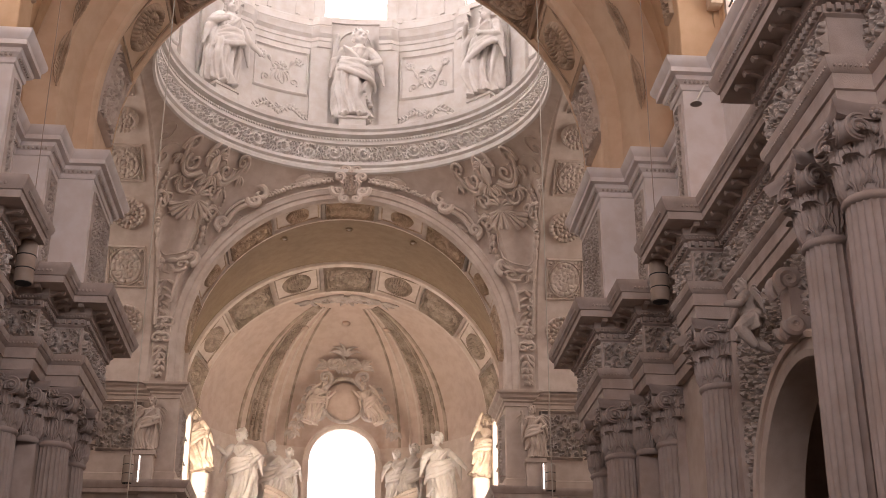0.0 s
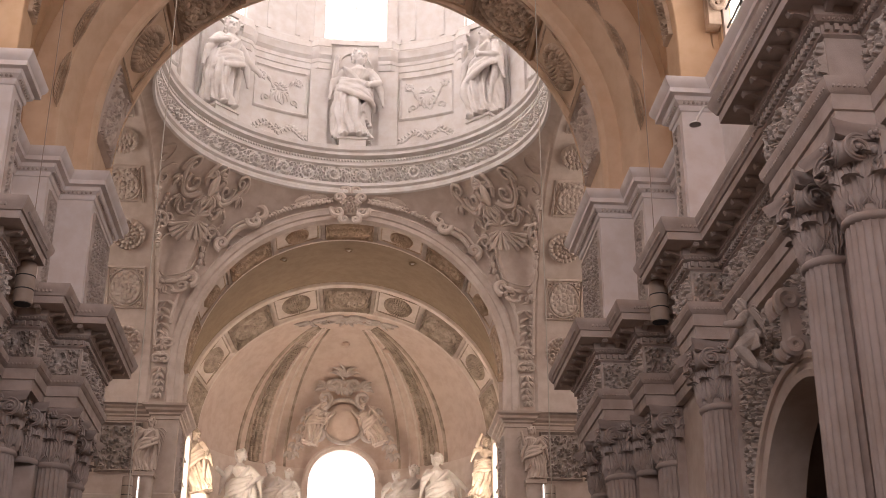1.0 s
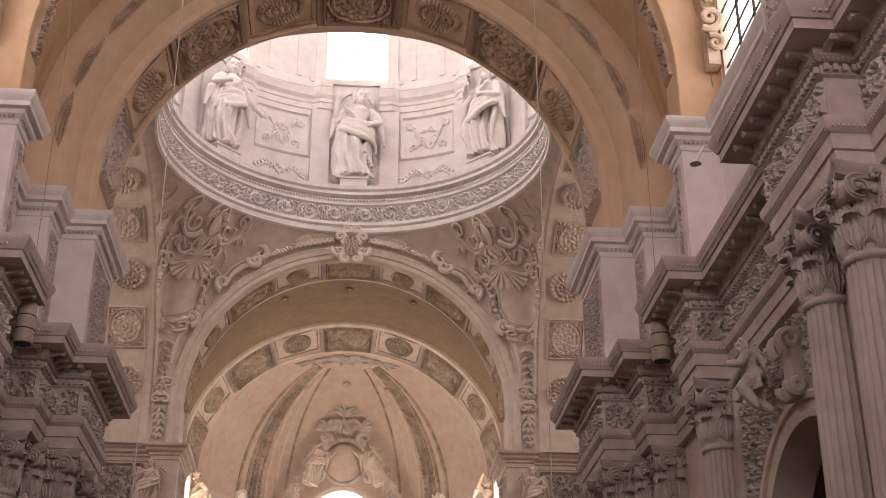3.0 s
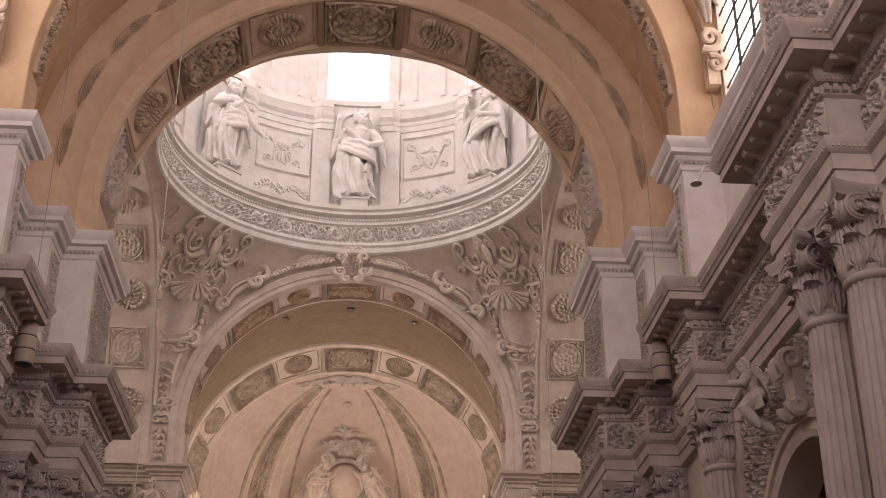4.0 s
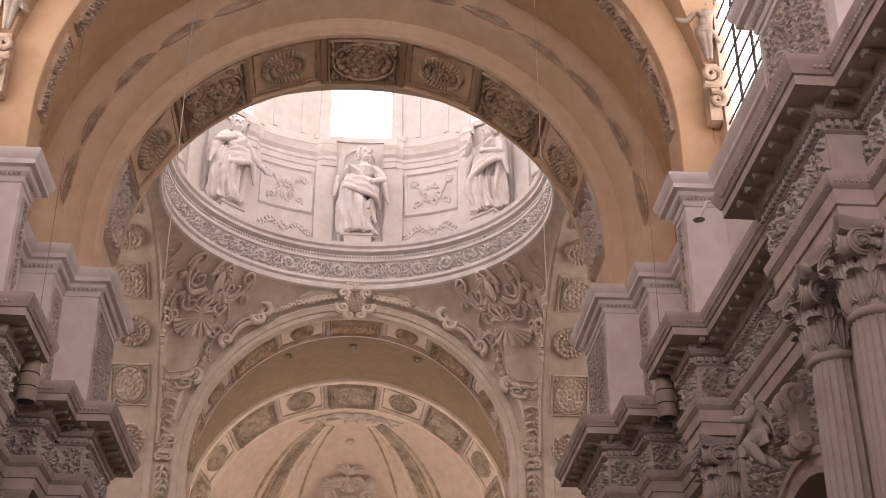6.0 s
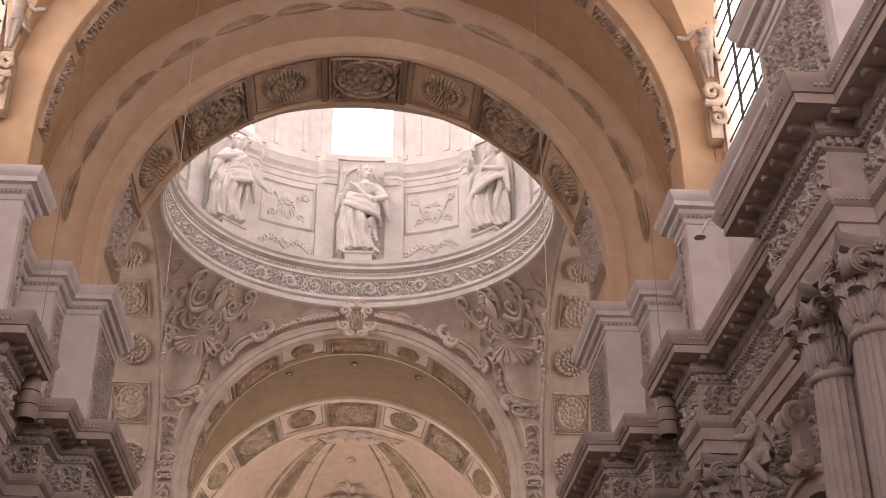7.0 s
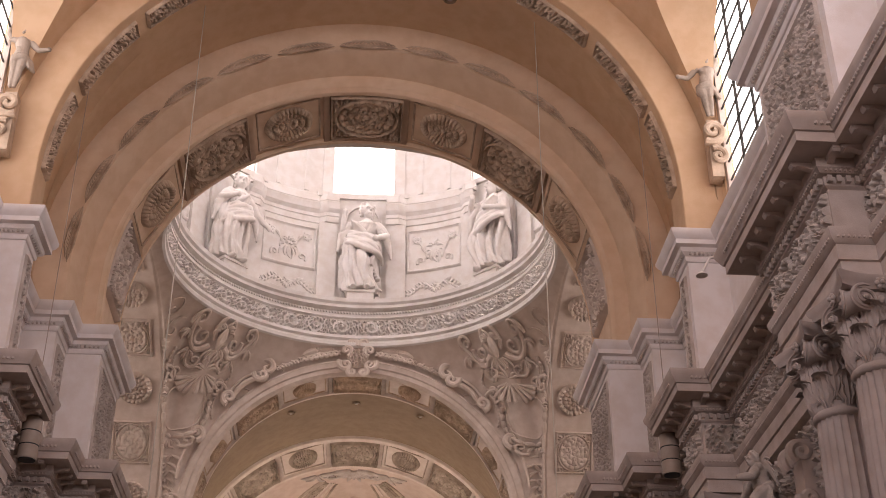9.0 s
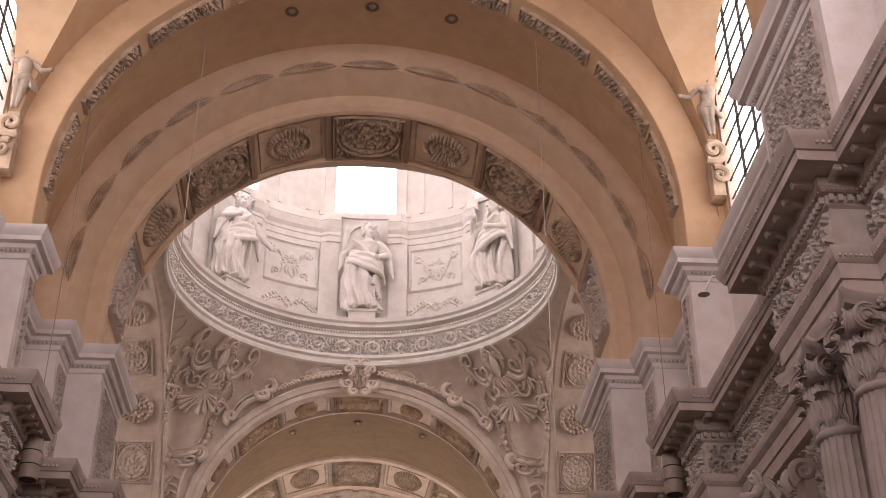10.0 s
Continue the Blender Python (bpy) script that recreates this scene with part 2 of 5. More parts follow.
def bead_string(p, n, r):
    """Beads along a curve given as points, as (points, radii)."""
    p = np.asarray(p, float)
    d = np.r_[0, np.cumsum(np.hypot(*np.diff(p, axis=0).T))]
    m = 6 * n
    u = np.linspace(0, d[-1], m)
    return [(np.c_[np.interp(u, d, p[:, 0]), np.interp(u, d, p[:, 1])], r * (0.45 + 0.55 * np.abs(np.sin(np.arange(m) * math.pi / 6))))]


def drawn(place, strokes, lift=0.05, sides=8):
    """Rounded strokes laid on a surface: place(a, b, out)."""
    g = Geo()
    for pts, r in strokes:
        pts = np.asarray(pts, float)
        g.tube(place(pts[:, 0], pts[:, 1], np.full(len(pts), lift)), r, sides)
    return g


def arch_place(cy, R, zc, t0, splay=0.0):
    """Places on the soffit of a nave arch: a along the arc from the angle t0, b along y from cy; out towards the axis."""
    def f(a, b, k):
        t = t0 + a / R
        r = R - k - splay * b
        return np.stack([r * np.cos(t), cy + b, zc + r * np.sin(t)], -1)
    return f


def arc(R, zc, y, t0=0.0, t1=math.pi, n=64, foot=None):
    t = np.linspace(t0, t1, n)
    p = np.c_[R * np.cos(t), np.full(n, y), zc + R * np.sin(t)]
    if foot is not None:
        p = np.vstack([[R, y, foot], p, [-R, y, foot]])
    return p


def arch_band(g, profile, zc, foot, n=72):
    """An arch moulding spanning the nave: profile of (R, y) points, swept over the half circle and down to the foot."""
    return g.grid(np.array([arc(R, zc, y, n=n, foot=foot) for R, y in profile]))

# ---- nave walls, entablature and attic ----
# plan of the frieze face on the right of the nave, from far to near
FRIEZE = [(9.0, 28.6), (5.38, 28.6), (5.38, 25.98), (6.03, 25.98), (6.03, 24.9), (6.64, 24.9), (6.64, 22.06), (6.03, 22.06), (6.03, 20.98),
          (6.63, 20.98), (6.63, 15.9), (5.83, 15.9), (5.83, 13.5), (6.33, 13.5), (6.33, 8.2), (5.83, 8.2), (5.83, 5.8), (6.33, 5.8), (6.33, -5.2)]
ARCHITRAVE = [(-0.6, 9.38), (0.0, 9.38), (0.0, 9.60), (0.035, 9.61), (0.035, 9.82), (0.07, 9.84), (0.11, 9.90), (0.13, 9.97), (0.13, 10.02), (0.0, 10.05),
              (0.0, 10.64), (0.05, 10.67), (0.05, 10.70)]
CORNICE = [(0.05, 10.70), (0.05, 10.80), (0.11, 10.82), (0.16, 10.88), (0.16, 11.02), (0.50, 11.02), (0.50, 11.16), (0.53, 11.17), (0.56, 11.23), (0.60, 11.30), (0.62, 11.36),
           (0.62, 11.40), (-0.7, 11.44)]
ATTIC = [(9.0, 28.8), (5.62, 28.8), (5.62, 26.42), (6.38, 26.42), (6.38, 25.34), (7.1, 25.34), (7.1, 22.32), (6.28, 22.32), (6.28, 21.56), (7.05, 21.56),
         (7.05, 16.15), (6.15, 16.15), (6.15, 13.3), (6.9, 13.3), (6.9, 8.0), (6.15, 8.0), (6.15, 5.6), (6.9, 5.6), (6.9, -5.2)]
ATTIC_CORNICE = [(0.0, 14.22), (0.03, 14.23), (0.05, 14.27), (0.05, 14.33), (0.14, 14.40), (0.16, 14.48), (0.26, 14.50), (0.26, 14.60), (0.31, 14.66), (0.35, 14.74), (0.35, 14.80), (-0.3, 14.84)]
ATTIC_BASE = [(0.0, 11.44), (0.08, 11.44), (0.08, 11.62), (0.04, 11.66), (0.0, 11.72), (0.0, 14.22)]

mod = Geo()
prof = [(0.0, 0.0), (0.28, 0.0), (0.28, -0.035), (0.25, -0.06), (0.19, -0.05), (0.12, -0.055), (0.05, -0.09), (0.0, -0.10)]
mod.add([(x, s, z) for s in (-0.045, 0.045) for x, z in prof], [list(range(8)), list(range(15, 7, -1))] + [[i, i + 8, (i + 1) % 8 + 8, (i + 1) % 8] for i in range(8)])
mod.tube([(0.235, -0.055, -0.04), (0.235, 0.055, -0.04)], 0.034)
MODILLION = mod.data("modillion", GREY, True)


def segments(path):
    for (x0, y0), (x1, y1) in zip(path, path[1:]):
        L = math.hypot(x1 - x0, y1 - y0)
        yield x0, y0, (x1 - x0) / L, (y1 - y0) / L, L


def rect_place(x0, y0, dx, dy, z0):
    """On an upright face that runs from x0, y0 along dx, dy; out to the right of it."""
    def f(a, b, k):
        return np.stack([x0 + dx * a + dy * k, y0 + dy * a - dx * k, z0 + b], -1)
    return f


for side, name in ((1, "right"), (-1, "left")):
    both = (lambda g: g) if side == 1 else (lambda g: g.mirror())
    ent = structure("entablature", both(Geo().grid(sweep(FRIEZE, ARCHITRAVE))), GREY, "grey stucco entablature with carved frieze and bracketed cornice", 30)
    part("cornice", both(Geo().grid(sweep(FRIEZE, CORNICE))), GREY, ent, "", False, 30)
    dn = Geo()
    for i, (x0, y0, dx, dy, L) in enumerate(segments(FRIEZE)):
        if y0 < 8.5 or i == 0:
            continue
        g, inset = Geo(), 0.03
        if L > 0.5:
            fn = lambda a, b, i=i, L=L: rinceau(a - L / 2 + 5.0 * 0.7, b, 0.56, i)
            relief(g, rect_place(x0 + dx * inset, y0 + dy * inset, dx, dy, 10.06), L - 2 * inset, 0.56, fn, 0.10, 0.016)
            part("frieze_panel", both(g), RELIEF, ent, "scrolling leaf relief", False, 60)
        n = int((L + 0.10) / 0.12)
        for k in range(n):
            s = (k + 0.5) * (L + 0.1) / n - 0.05
            cx, cy = x0 + dx * s + dy * 0.085, y0 + dy * s - dx * 0.085
            dn.box(cx - 0.03, cx + 0.03, cy - 0.03, cy + 0.03, 10.70, 10.79)
        m = max(1, int(round(L / 0.42)))
        for k in range(m + 1):
            s = 0.02 + k * (L - 0.04) / m
            nx, ny = dy, -dx
            ob = part("modillion", MODILLION, None, ent)
            ang = math.atan2(ny, nx)
            px, py = x0 + dx * s + nx * 0.16, y0 + dy * s + ny * 0.16
            if side == -1:
                px, ang = -px, math.pi - ang
            ob.matrix_world = Matrix.Translation(at(px, py, 11.018)) @ Matrix.Rotation(ang, 4, "Z")
    part("dentil_row", both(dn), GREY, ent)
    leafrow = Geo()
    for i, (x0, y0, dx, dy, L) in enumerate(segments(FRIEZE)):
        if y0 < 8.5 or i == 0:
            continue
        for o, z, r, step in ((0.565, 11.255, 0.034, 0.075), (0.10, 9.90, 0.026, 0.065), (0.13, 10.85, 0.024, 0.06)):
            n = int((L + 1.0 * o) / step)
            for k in range(n):
                q = -o * 0.5 + (k + 0.5) * (L + o) / n
                leafrow.ball((x0 + dx * q + dy * o, y0 + dy * q - dx * o, z), (r, r, r * 1.1), 5, 4)
    part("leaf_moulding", both(leafrow), GREY, ent)
    # attic storey
    att = structure("attic", both(Geo().grid(sweep(ATTIC, ATTIC_BASE))), ATTIC_PLASTER, "pale plaster attic piers above the main cornice", 30)
    part("attic_cornice", both(Geo().grid(sweep(ATTIC, ATTIC_CORNICE))), ATTIC_PLASTER, att, "carved upper cornice", False, 30)
    beads = Geo()
    for i, (x0, y0, dx, dy, L) in enumerate(segments(ATTIC)):
        if y0 < 10 or i == 0:
            continue
        n = int(L / 0.085)
        for k in range(n):
            s = (k + 0.5) * L / n
            cx, cy = x0 + dx * s + dy * 0.10, y0 + dy * s - dx * 0.10
            beads.ball((cx, cy, 14.37), (0.034, 0.034, 0.045), 5, 4)
    part("egg_moulding", both(beads), RELIEF, att)
    for x0, y0, L in ((5.62, 28.8, 2.38), (6.28, 22.32, 0.76), (6.15, 16.15, 2.85), (6.38, 26.42, 1.08)):
        g = Geo()
        w, h = L - 0.36, 2.2
        fn = framed(lambda a, b: foliage(a, b, 0.34, 3.1) , w, h, 0.07)
        relief(g, rect_place(x0, y0 - 0.18, 0, -1, 11.85), w, h, fn, 0.06, 0.018)
        part("relief_panel", both(g), RELIEF, att, "leafy stucco relief panel", False, 60)
    # lower wall with chapel arches
    wall = Geo()
    X, zs, ztop = 6.78, 5.55, 9.5
    bays = [(18.25, 2.15), (11.95, 1.2), (5.5, 2.0), (-1.5, 2.0)]
    prev = 28.4
    for yc, hw in bays:
        wall.box(X, X + 0.6, yc + hw, prev, 0.2, ztop)
        t = np.linspace(0, math.pi, 25)
        lo = np.c_[np.full(25, X), yc + hw * np.cos(t), zs + hw * np.sin(t)]
        hi = np.c_[np.full(25, X), yc + hw * np.cos(t), np.full(25, ztop)]
        back = lambda p: p + (0.6, 0, 0)
        wall.grid(np.array([lo, hi]))
        wall.grid(np.array([back(lo), lo]))
        for s in (1, -1):
            wall.grid(np.array([[(X, yc + s * hw, 0.2), (X, yc + s * hw, zs)], [(X + 0.6, yc + s * hw, 0.2), (X + 0.6, yc + s * hw, zs)]]))
        prev = yc - hw
    wall.box(X, X + 0.6, -5.2, prev, 0.2, ztop)
    structure("wall_" + name, both(wall), CREAM, "cream plaster nave wall with round chapel arches", 30)
    # pier bodies behind the columns
    for box_ in ((6.03, 6.9, 26.2, 28.5), (6.6, 7.0, 24.95, 26.3), (6.62, 7.0, 21.0, 22.05), (6.3, 6.9, 13.4, 15.9), (6.3, 6.9, 5.8, 8.2)):
        structure("pier_" + name, both(Geo().box(*box_, 0.2, 9.4)), GREY, "grey stucco pilaster pier behind the columns", 30, "pier")
    # chapel archivolt
    av = Geo()
    for prof_r in ([(2.15, 0.0), (2.15, -0.06), (2.25, -0.10), (2.25, -0.06), (2.42, -0.06), (2.42, -0.12), (2.50, -0.14), (2.54, -0.08), (2.54, 0.0)],):
        t = np.linspace(-0.35, math.pi + 0.35, 60)
        rows_ = []
        for r, o in prof_r:
            tt = np.clip(t, 0, math.pi)
            z = zs + r * np.sin(tt) + np.where((t < 0) | (t > math.pi), -4.0, 0)
            rows_.append(np.c_[np.full(60, X + o), 18.25 + r * np.cos(tt), z])
        av.grid(np.array(rows_))
    part("chapel_archivolt", both(av), CREAM, None)
    tagged(bpy.context.scene.objects["chapel_archivolt" if side == 1 else "chapel_archivolt.001"], "moulded stucco archivolt round the chapel arch", "archivolt", kind="structure")
    # spandrel relief beside the chapel arch
    sp = Geo()
    def spandrel(a, b):
        y, z = 20.95 - a, 5.6 + b
        r = np.hypot(y - 18.25, z - zs)
        return foliage(a, b, 0.38, 1.4) * np.clip((r - 2.62) * 9, 0, 1)
    relief(sp, rect_place(X - 0.002, 20.95, 0, -1, 5.6), 4.9, 3.7, spandrel, 0.13, 0.024, lambda a, b: np.hypot(2.7 - a, 5.6 + b - zs) > 2.5)
    part("spandrel_relief", both(sp), RELIEF, None, "", False, 60)
    tagged(bpy.context.scene.objects["spandrel_relief" if side == 1 else "spandrel_relief.001"], "carved leaf relief filling the spandrels of the arch", "relief", kind="structure")
    structure("wall_aisle_" + name, both(Geo().box(12.0, 12.5, -5.8, 28.2, 0.2, 11.3)), SHELL, "rough outer aisle wall", 30, "wall")
    # dark chapel behind the arch
    ch = Geo()
    ch.box(11.6, 12.0, 13.0, 24.0, 0.2, 9.6).box(7.38, 12, 23.6, 24.0, 0.2, 9.6).box(7.38, 12, 13.0, 13.4, 0.2, 9.6).box(7.38, 12, 13, 24, 9.5, 9.8)
    structure("chapel_" + name, both(ch), CREAM, "shadowed side chapel walls behind the arch", 30)


# ---- vaults ----
ZC = 15.84
R_V = 7.1


def barrel(y0, y1, lun, n=45, drop=0.95):
    """A barrel bay with a lunette cut in each side: lun is (mid y, half width, height)."""
    g, lg = Geo(), Geo()
    ys = np.linspace(y0, y1, n)
    ym, hw, hh = lun
    off = np.abs(ys - ym) / hw
    q = np.clip(1 - off ** (2 if drop < 0.8 else 4), 0, 1) ** 0.5
    ze = 14.8 + hh * (q if drop > 0.8 else np.clip(1 - off, 0, 1) ** 0.62)
    t0 = np.arcsin(np.clip((ze - ZC) / R_V, -0.15, 0.99))
    rows_ = []
    for y, a in zip(ys, t0):
        t = np.linspace(a, math.pi - a, 48)
        rows_.append(np.c_[R_V * np.cos(t), np.full(48, y), ZC + R_V * np.sin(t)])
    g.grid(np.array(rows_))
    for s in (1, -1):
        xe = R_V * np.cos(t0)
        inner = np.c_[s * xe, ys, ze]
        outer = np.c_[np.full(n, s * 7.12), ys, 14.8 + drop * hh * q]
        lg.grid(np.array([inner * (1 - u) + outer * u + (0, 0, 0.25 * hh * (1 - drop) * u * (1 - u)) for u in np.linspace(0, 1, 7)]))
    return g, lg


for y0, y1, lun in ((22.4, 25.6, (23.85, 1.45, 6.3)), (15.2, 21.7, (18.6, 2.95, 5.4)), (13.6, 15.4, (14.5, 0.05, 0.3)), (6.0, 13.8, (9.6, 3.3, 5.2)), (-5.2, 6.2, (1.0, 3.6, 5.2))):
    g, lg = barrel(y0, y1, lun, drop=0.55 if y0 > 22 else 0.95)
    t = np.linspace(0.92, math.pi - 0.92, 40)
    outer = Geo().grid(np.array([np.c_[(R_V + 0.9) * np.cos(t), np.full(40, y), ZC + (R_V + 0.45) * np.sin(t)] for y in (y0, y1)]))
    ob = structure("ceiling_vault", g, OCHRE, "ochre plaster barrel vault of the nave", 30, "vault")
    part("lunette_vault", lg, OCHRE, ob, "", False, 30)
    part("outer_shell", outer, SHELL, ob, "rough masonry back of the vault", False, 30)

# wall in the lunettes, with window openings
for side in (1, -1):
    both = (lambda g: g) if side == 1 else (lambda g: g.mirror())
    lw = Geo()
    for y0, y1, z0, z1 in ((21.25, 25.6, 14.7, 22.5), (15.0, 16.45, 14.7, 21.5), (11.6, 15.0, 14.7, 21.5), (16.45, 21.25, 14.7, 15.35), (16.45, 21.25, 20.3, 21.5), (-5.2, -1.0, 14.7, 21.5), (3.2, 7.4, 14.7, 21.5), (-1.0, 3.2, 20.3, 21.5), (-1.0, 3.2, 14.7, 15.35), (7.4, 11.6, 20.3, 21.5), (7.4, 11.6, 14.7, 15.35)):
        lw.box(7.12, 7.9, y0, y1, z0, z1)
    structure("lunette_wall", both(lw), OCHRE, "ochre plaster lunette wall round the window", 30, "wall")
    win = tagged(new("window_1"), "tall leaded clerestory window bright with daylight", "window", kind="structure")
    win.matrix_world = Matrix.Translation(at(side * 7.2, 18.6, 15.35))
    def wpart(nm, g, mat, label=""):
        ob = part(nm, both(g), mat, None, label)
        ob.parent = win
        ob.matrix_parent_inverse = win.matrix_world.inverted()
        return ob
    wpart("window_frame", Geo().box(7.15, 7.27, 16.45, 16.55, 15.35, 20.3).box(7.15, 7.27, 21.12, 21.25, 15.35, 20.3).box(7.15, 7.27, 16.45, 21.25, 15.35, 15.45).box(7.15, 7.27, 16.45, 21.25, 20.2, 20.3), CREAM)
    for k in range(1, 5):
        y = 16.55 + k * 4.57 / 5
        wpart("glazing_bar", Geo().box(7.19, 7.23, y - 0.025, y + 0.025, 15.45, 20.2), IRON)
    for k in range(1, 11):
        z = 15.45 + k * 4.75 / 11
        wpart("glazing_bar", Geo().box(7.195, 7.225, 16.55, 21.12, z - 0.016, z + 0.016), IRON)
    sk = structure("backdrop_sky", both(Geo().add([(7.34, 16.4, 15.3), (7.34, 21.3, 15.3), (7.34, 21.3, 20.35), (7.34, 16.4, 20.35)], [[0, 1, 2, 3]])), SKYGLOW, "bright hazy daylight outside the window", category="sky")

# transverse rib on the second pair of piers
rib = Geo()
arch_band(rib, [(7.2, 21.5), (6.32, 21.5), (6.30, 21.52), (6.30, 22.32), (6.32, 22.34), (7.2, 22.34)], ZC, 14.8)
rb = structure("transverse_rib", rib, OCHRE, "ochre transverse vault rib with stucco garland panels", 30, "rib")
for k in range(9):
    t0 = math.pi * (k + 0.06) / 9 if k else 0.04
    g = Geo()
    w = 6.3 * math.pi / 9 * 0.88
    relief(g, arch_place(21.75, 6.298, ZC, t0), w, 0.5, framed(lambda a, b, k=k: foliage(a, b, 0.30, k), w, 0.5, 0.05), 0.12, 0.018)
    part("garland_panel", g, DARKRELIEF, rb, "stucco garland panel", False, 60)
# rib on the nearest piers
rib = Geo()
arch_band(rib, [(7.2, 13.4), (6.2, 13.4), (6.2, 16.1), (7.2, 16.1)], ZC, 14.8)
structure("transverse_rib", rib, OCHRE, "ochre transverse vault rib above the near piers", 30, "rib")

# ---- crossing arch towards the nave ----
RN, YN0, YN1 = 5.68, 26.24, 28.40
g = Geo()
arch_band(g, [(7.3, 25.3), (6.42, 25.3), (6.34, 25.34), (6.30, 25.42), (6.28, 25.50), (6.16, 25.9), (6.12, 26.12), (5.80, 26.14), (5.76, 26.18), (5.70, 26.20), (5.68, 26.24), (5.68, 26.33), (5.80, 26.35), (5.80, 28.28), (5.68, 28.30), (5.68, 28.40), (5.70, 28.44), (7.6, 28.46)], ZC, 14.8, 96)
na = structure("crossing_arch", g, BUFF, "wide buff crossing arch with carved soffit panels", 30, "arch")
# garland along its outer edge: tapered ropes of overlapping leaves
for k in range(13):
    t0, t1 = math.pi * (k + 0.04) / 13, math.pi * (k + 0.96) / 13
    t = np.linspace(t0, t1, 40)
    u = (t - t0) / (t1 - t0)
    fat = 0.3 + 0.7 * np.clip(6 * u * (1 - u), 0, 1)
    g = Geo().tube(np.c_[6.40 * np.cos(t), np.full(40, 25.28), ZC + 6.40 * np.sin(t)], 0.045 * fat, 8)
    for m in range(16):
        e = t0 + (t1 - t0) * (m + 0.5) / 16
        w = 0.3 + 0.7 * min(1.0, 6 * (m + 0.5) / 16 * (15.5 - m) / 16)
        for side in (-1, 1):
            q = np.linspace(0, 1, 5)
            lean = 1 if m < 8 else -1
            a_, r_ = e + lean * 0.03 * q, 6.40 + side * (0.015 + 0.085 * w * np.sin(q * 2.6))
            g.tube(np.c_[r_ * np.cos(a_), 25.25 - 0.05 * w * np.sin(q * 2.2), ZC + r_ * np.sin(a_)], 0.032 * w * np.sin(0.4 + q * 2.6), 5)
    part("garland", g, DARKRELIEF, na, "leafy stucco garland darkened by dust", False, 60)


def soffit_panels(owner, R, zc, y0, y1, ripple, seed, mat, count=9, sunk=0.12, splay=0.0, depth=0.2, foot=None):
    """Alternating square panels and rosettes along the soffit of an arch."""
    d = math.pi / count
    wy = y1 - y0
    for k in range(count):
        big = (k - count // 2) % 2 == 0
        mid = math.pi * (k + 0.5) / count
        w = R * d * (0.95 if big else 0.74)
        h = (wy - 0.22) * (0.93 if big else 0.74)
        g = Geo()
        t0 = mid - w / 2 / R
        put = arch_place(y0 + (wy - h) / 2, R + sunk - 0.004 - splay * (wy - h) / 2, zc, t0, splay)
        if big:
            relief(g, put, w, h, framed(lambda a, b, k=k: oval_panel(a, b, w, h, k + seed), w, h, 0.06), depth, 0.022 * ripple)
        else:
            disc(g, put, w / 2, h / 2, min(w, h) * 0.45, lambda a, b: rosette(a - w / 2, b - h / 2, min(w, h) * 0.44, 22), 0.17, 26, 132)
            q = np.array([[put(np.array(a), np.array(b), np.array(0.03 * o)) for a, b, o in ((e, e, 0), (w - e, e, 0), (w - e, h - e, 0), (e, h - e, 0), (e, e, 0))] for e in (-0.08, )][0])
            for i in range(4):
                part("panel_moulding", Geo().tube(np.linspace(q[i], q[i + 1], 8), 0.028, 6), mat, owner)
        part("soffit_panel" if big else "rosette", g, foot if foot and k in (0, count - 1) else mat, owner, "carved oval wreath panel" if big else "carved stucco rosette", False, 60)
        bars = Geo()
        for e in (-0.5, 0.5):
            t = mid + e * d
            if 0.02 < t < math.pi - 0.02:
                q = [[((R + o - splay * (y - y0)) * math.cos(x), y, zc + (R + o - splay * (y - y0)) * math.sin(x)) for x, o in ((t - 0.016, sunk + 0.01), (t - 0.012, 0.03), (t + 0.012, 0.03), (t + 0.016, sunk + 0.01))] for y in (y0 + 0.02, y1 - 0.02)]
                bars.grid(np.array(q))
        if bars.v:
            part("panel_band", bars, BUFF if foot else CREAM, owner)


# Both end panels are paler: light from the opposite side put into their colour.
soffit_panels(na, RN, ZC, YN0, YN1, 1.0, 1, DARKRELIEF, foot=CREAM)

# ---- crossing: choir arch, transept arches, pendentives, ring ----
RA, YC, ZA = 5.54, 43.5, 16.3
g = Geo()
arch_band(g, [(6.05, 43.34), (6.05, 43.24), (5.98, 43.2), (5.92, 43.24), (5.80, 43.26), (5.76, 43.32), (5.62, 43.34), (5.58, 43.40), (5.56, 43.42), (RA, 43.46), (RA, 43.58), (RA + 0.12, 43.60), (RA + 0.12, 44.98), (RA, 45.0), (RA, 45.1), (5.85, 45.12)], ZA, 14.8, 96)
ca = structure("choir_arch", g, CREAM, "cream choir arch with moulded archivolt and carved soffit", 30, "arch")
soffit_panels(ca, RA, ZA, 43.5, 45.08, 1.3, 4, DARKRELIEF)

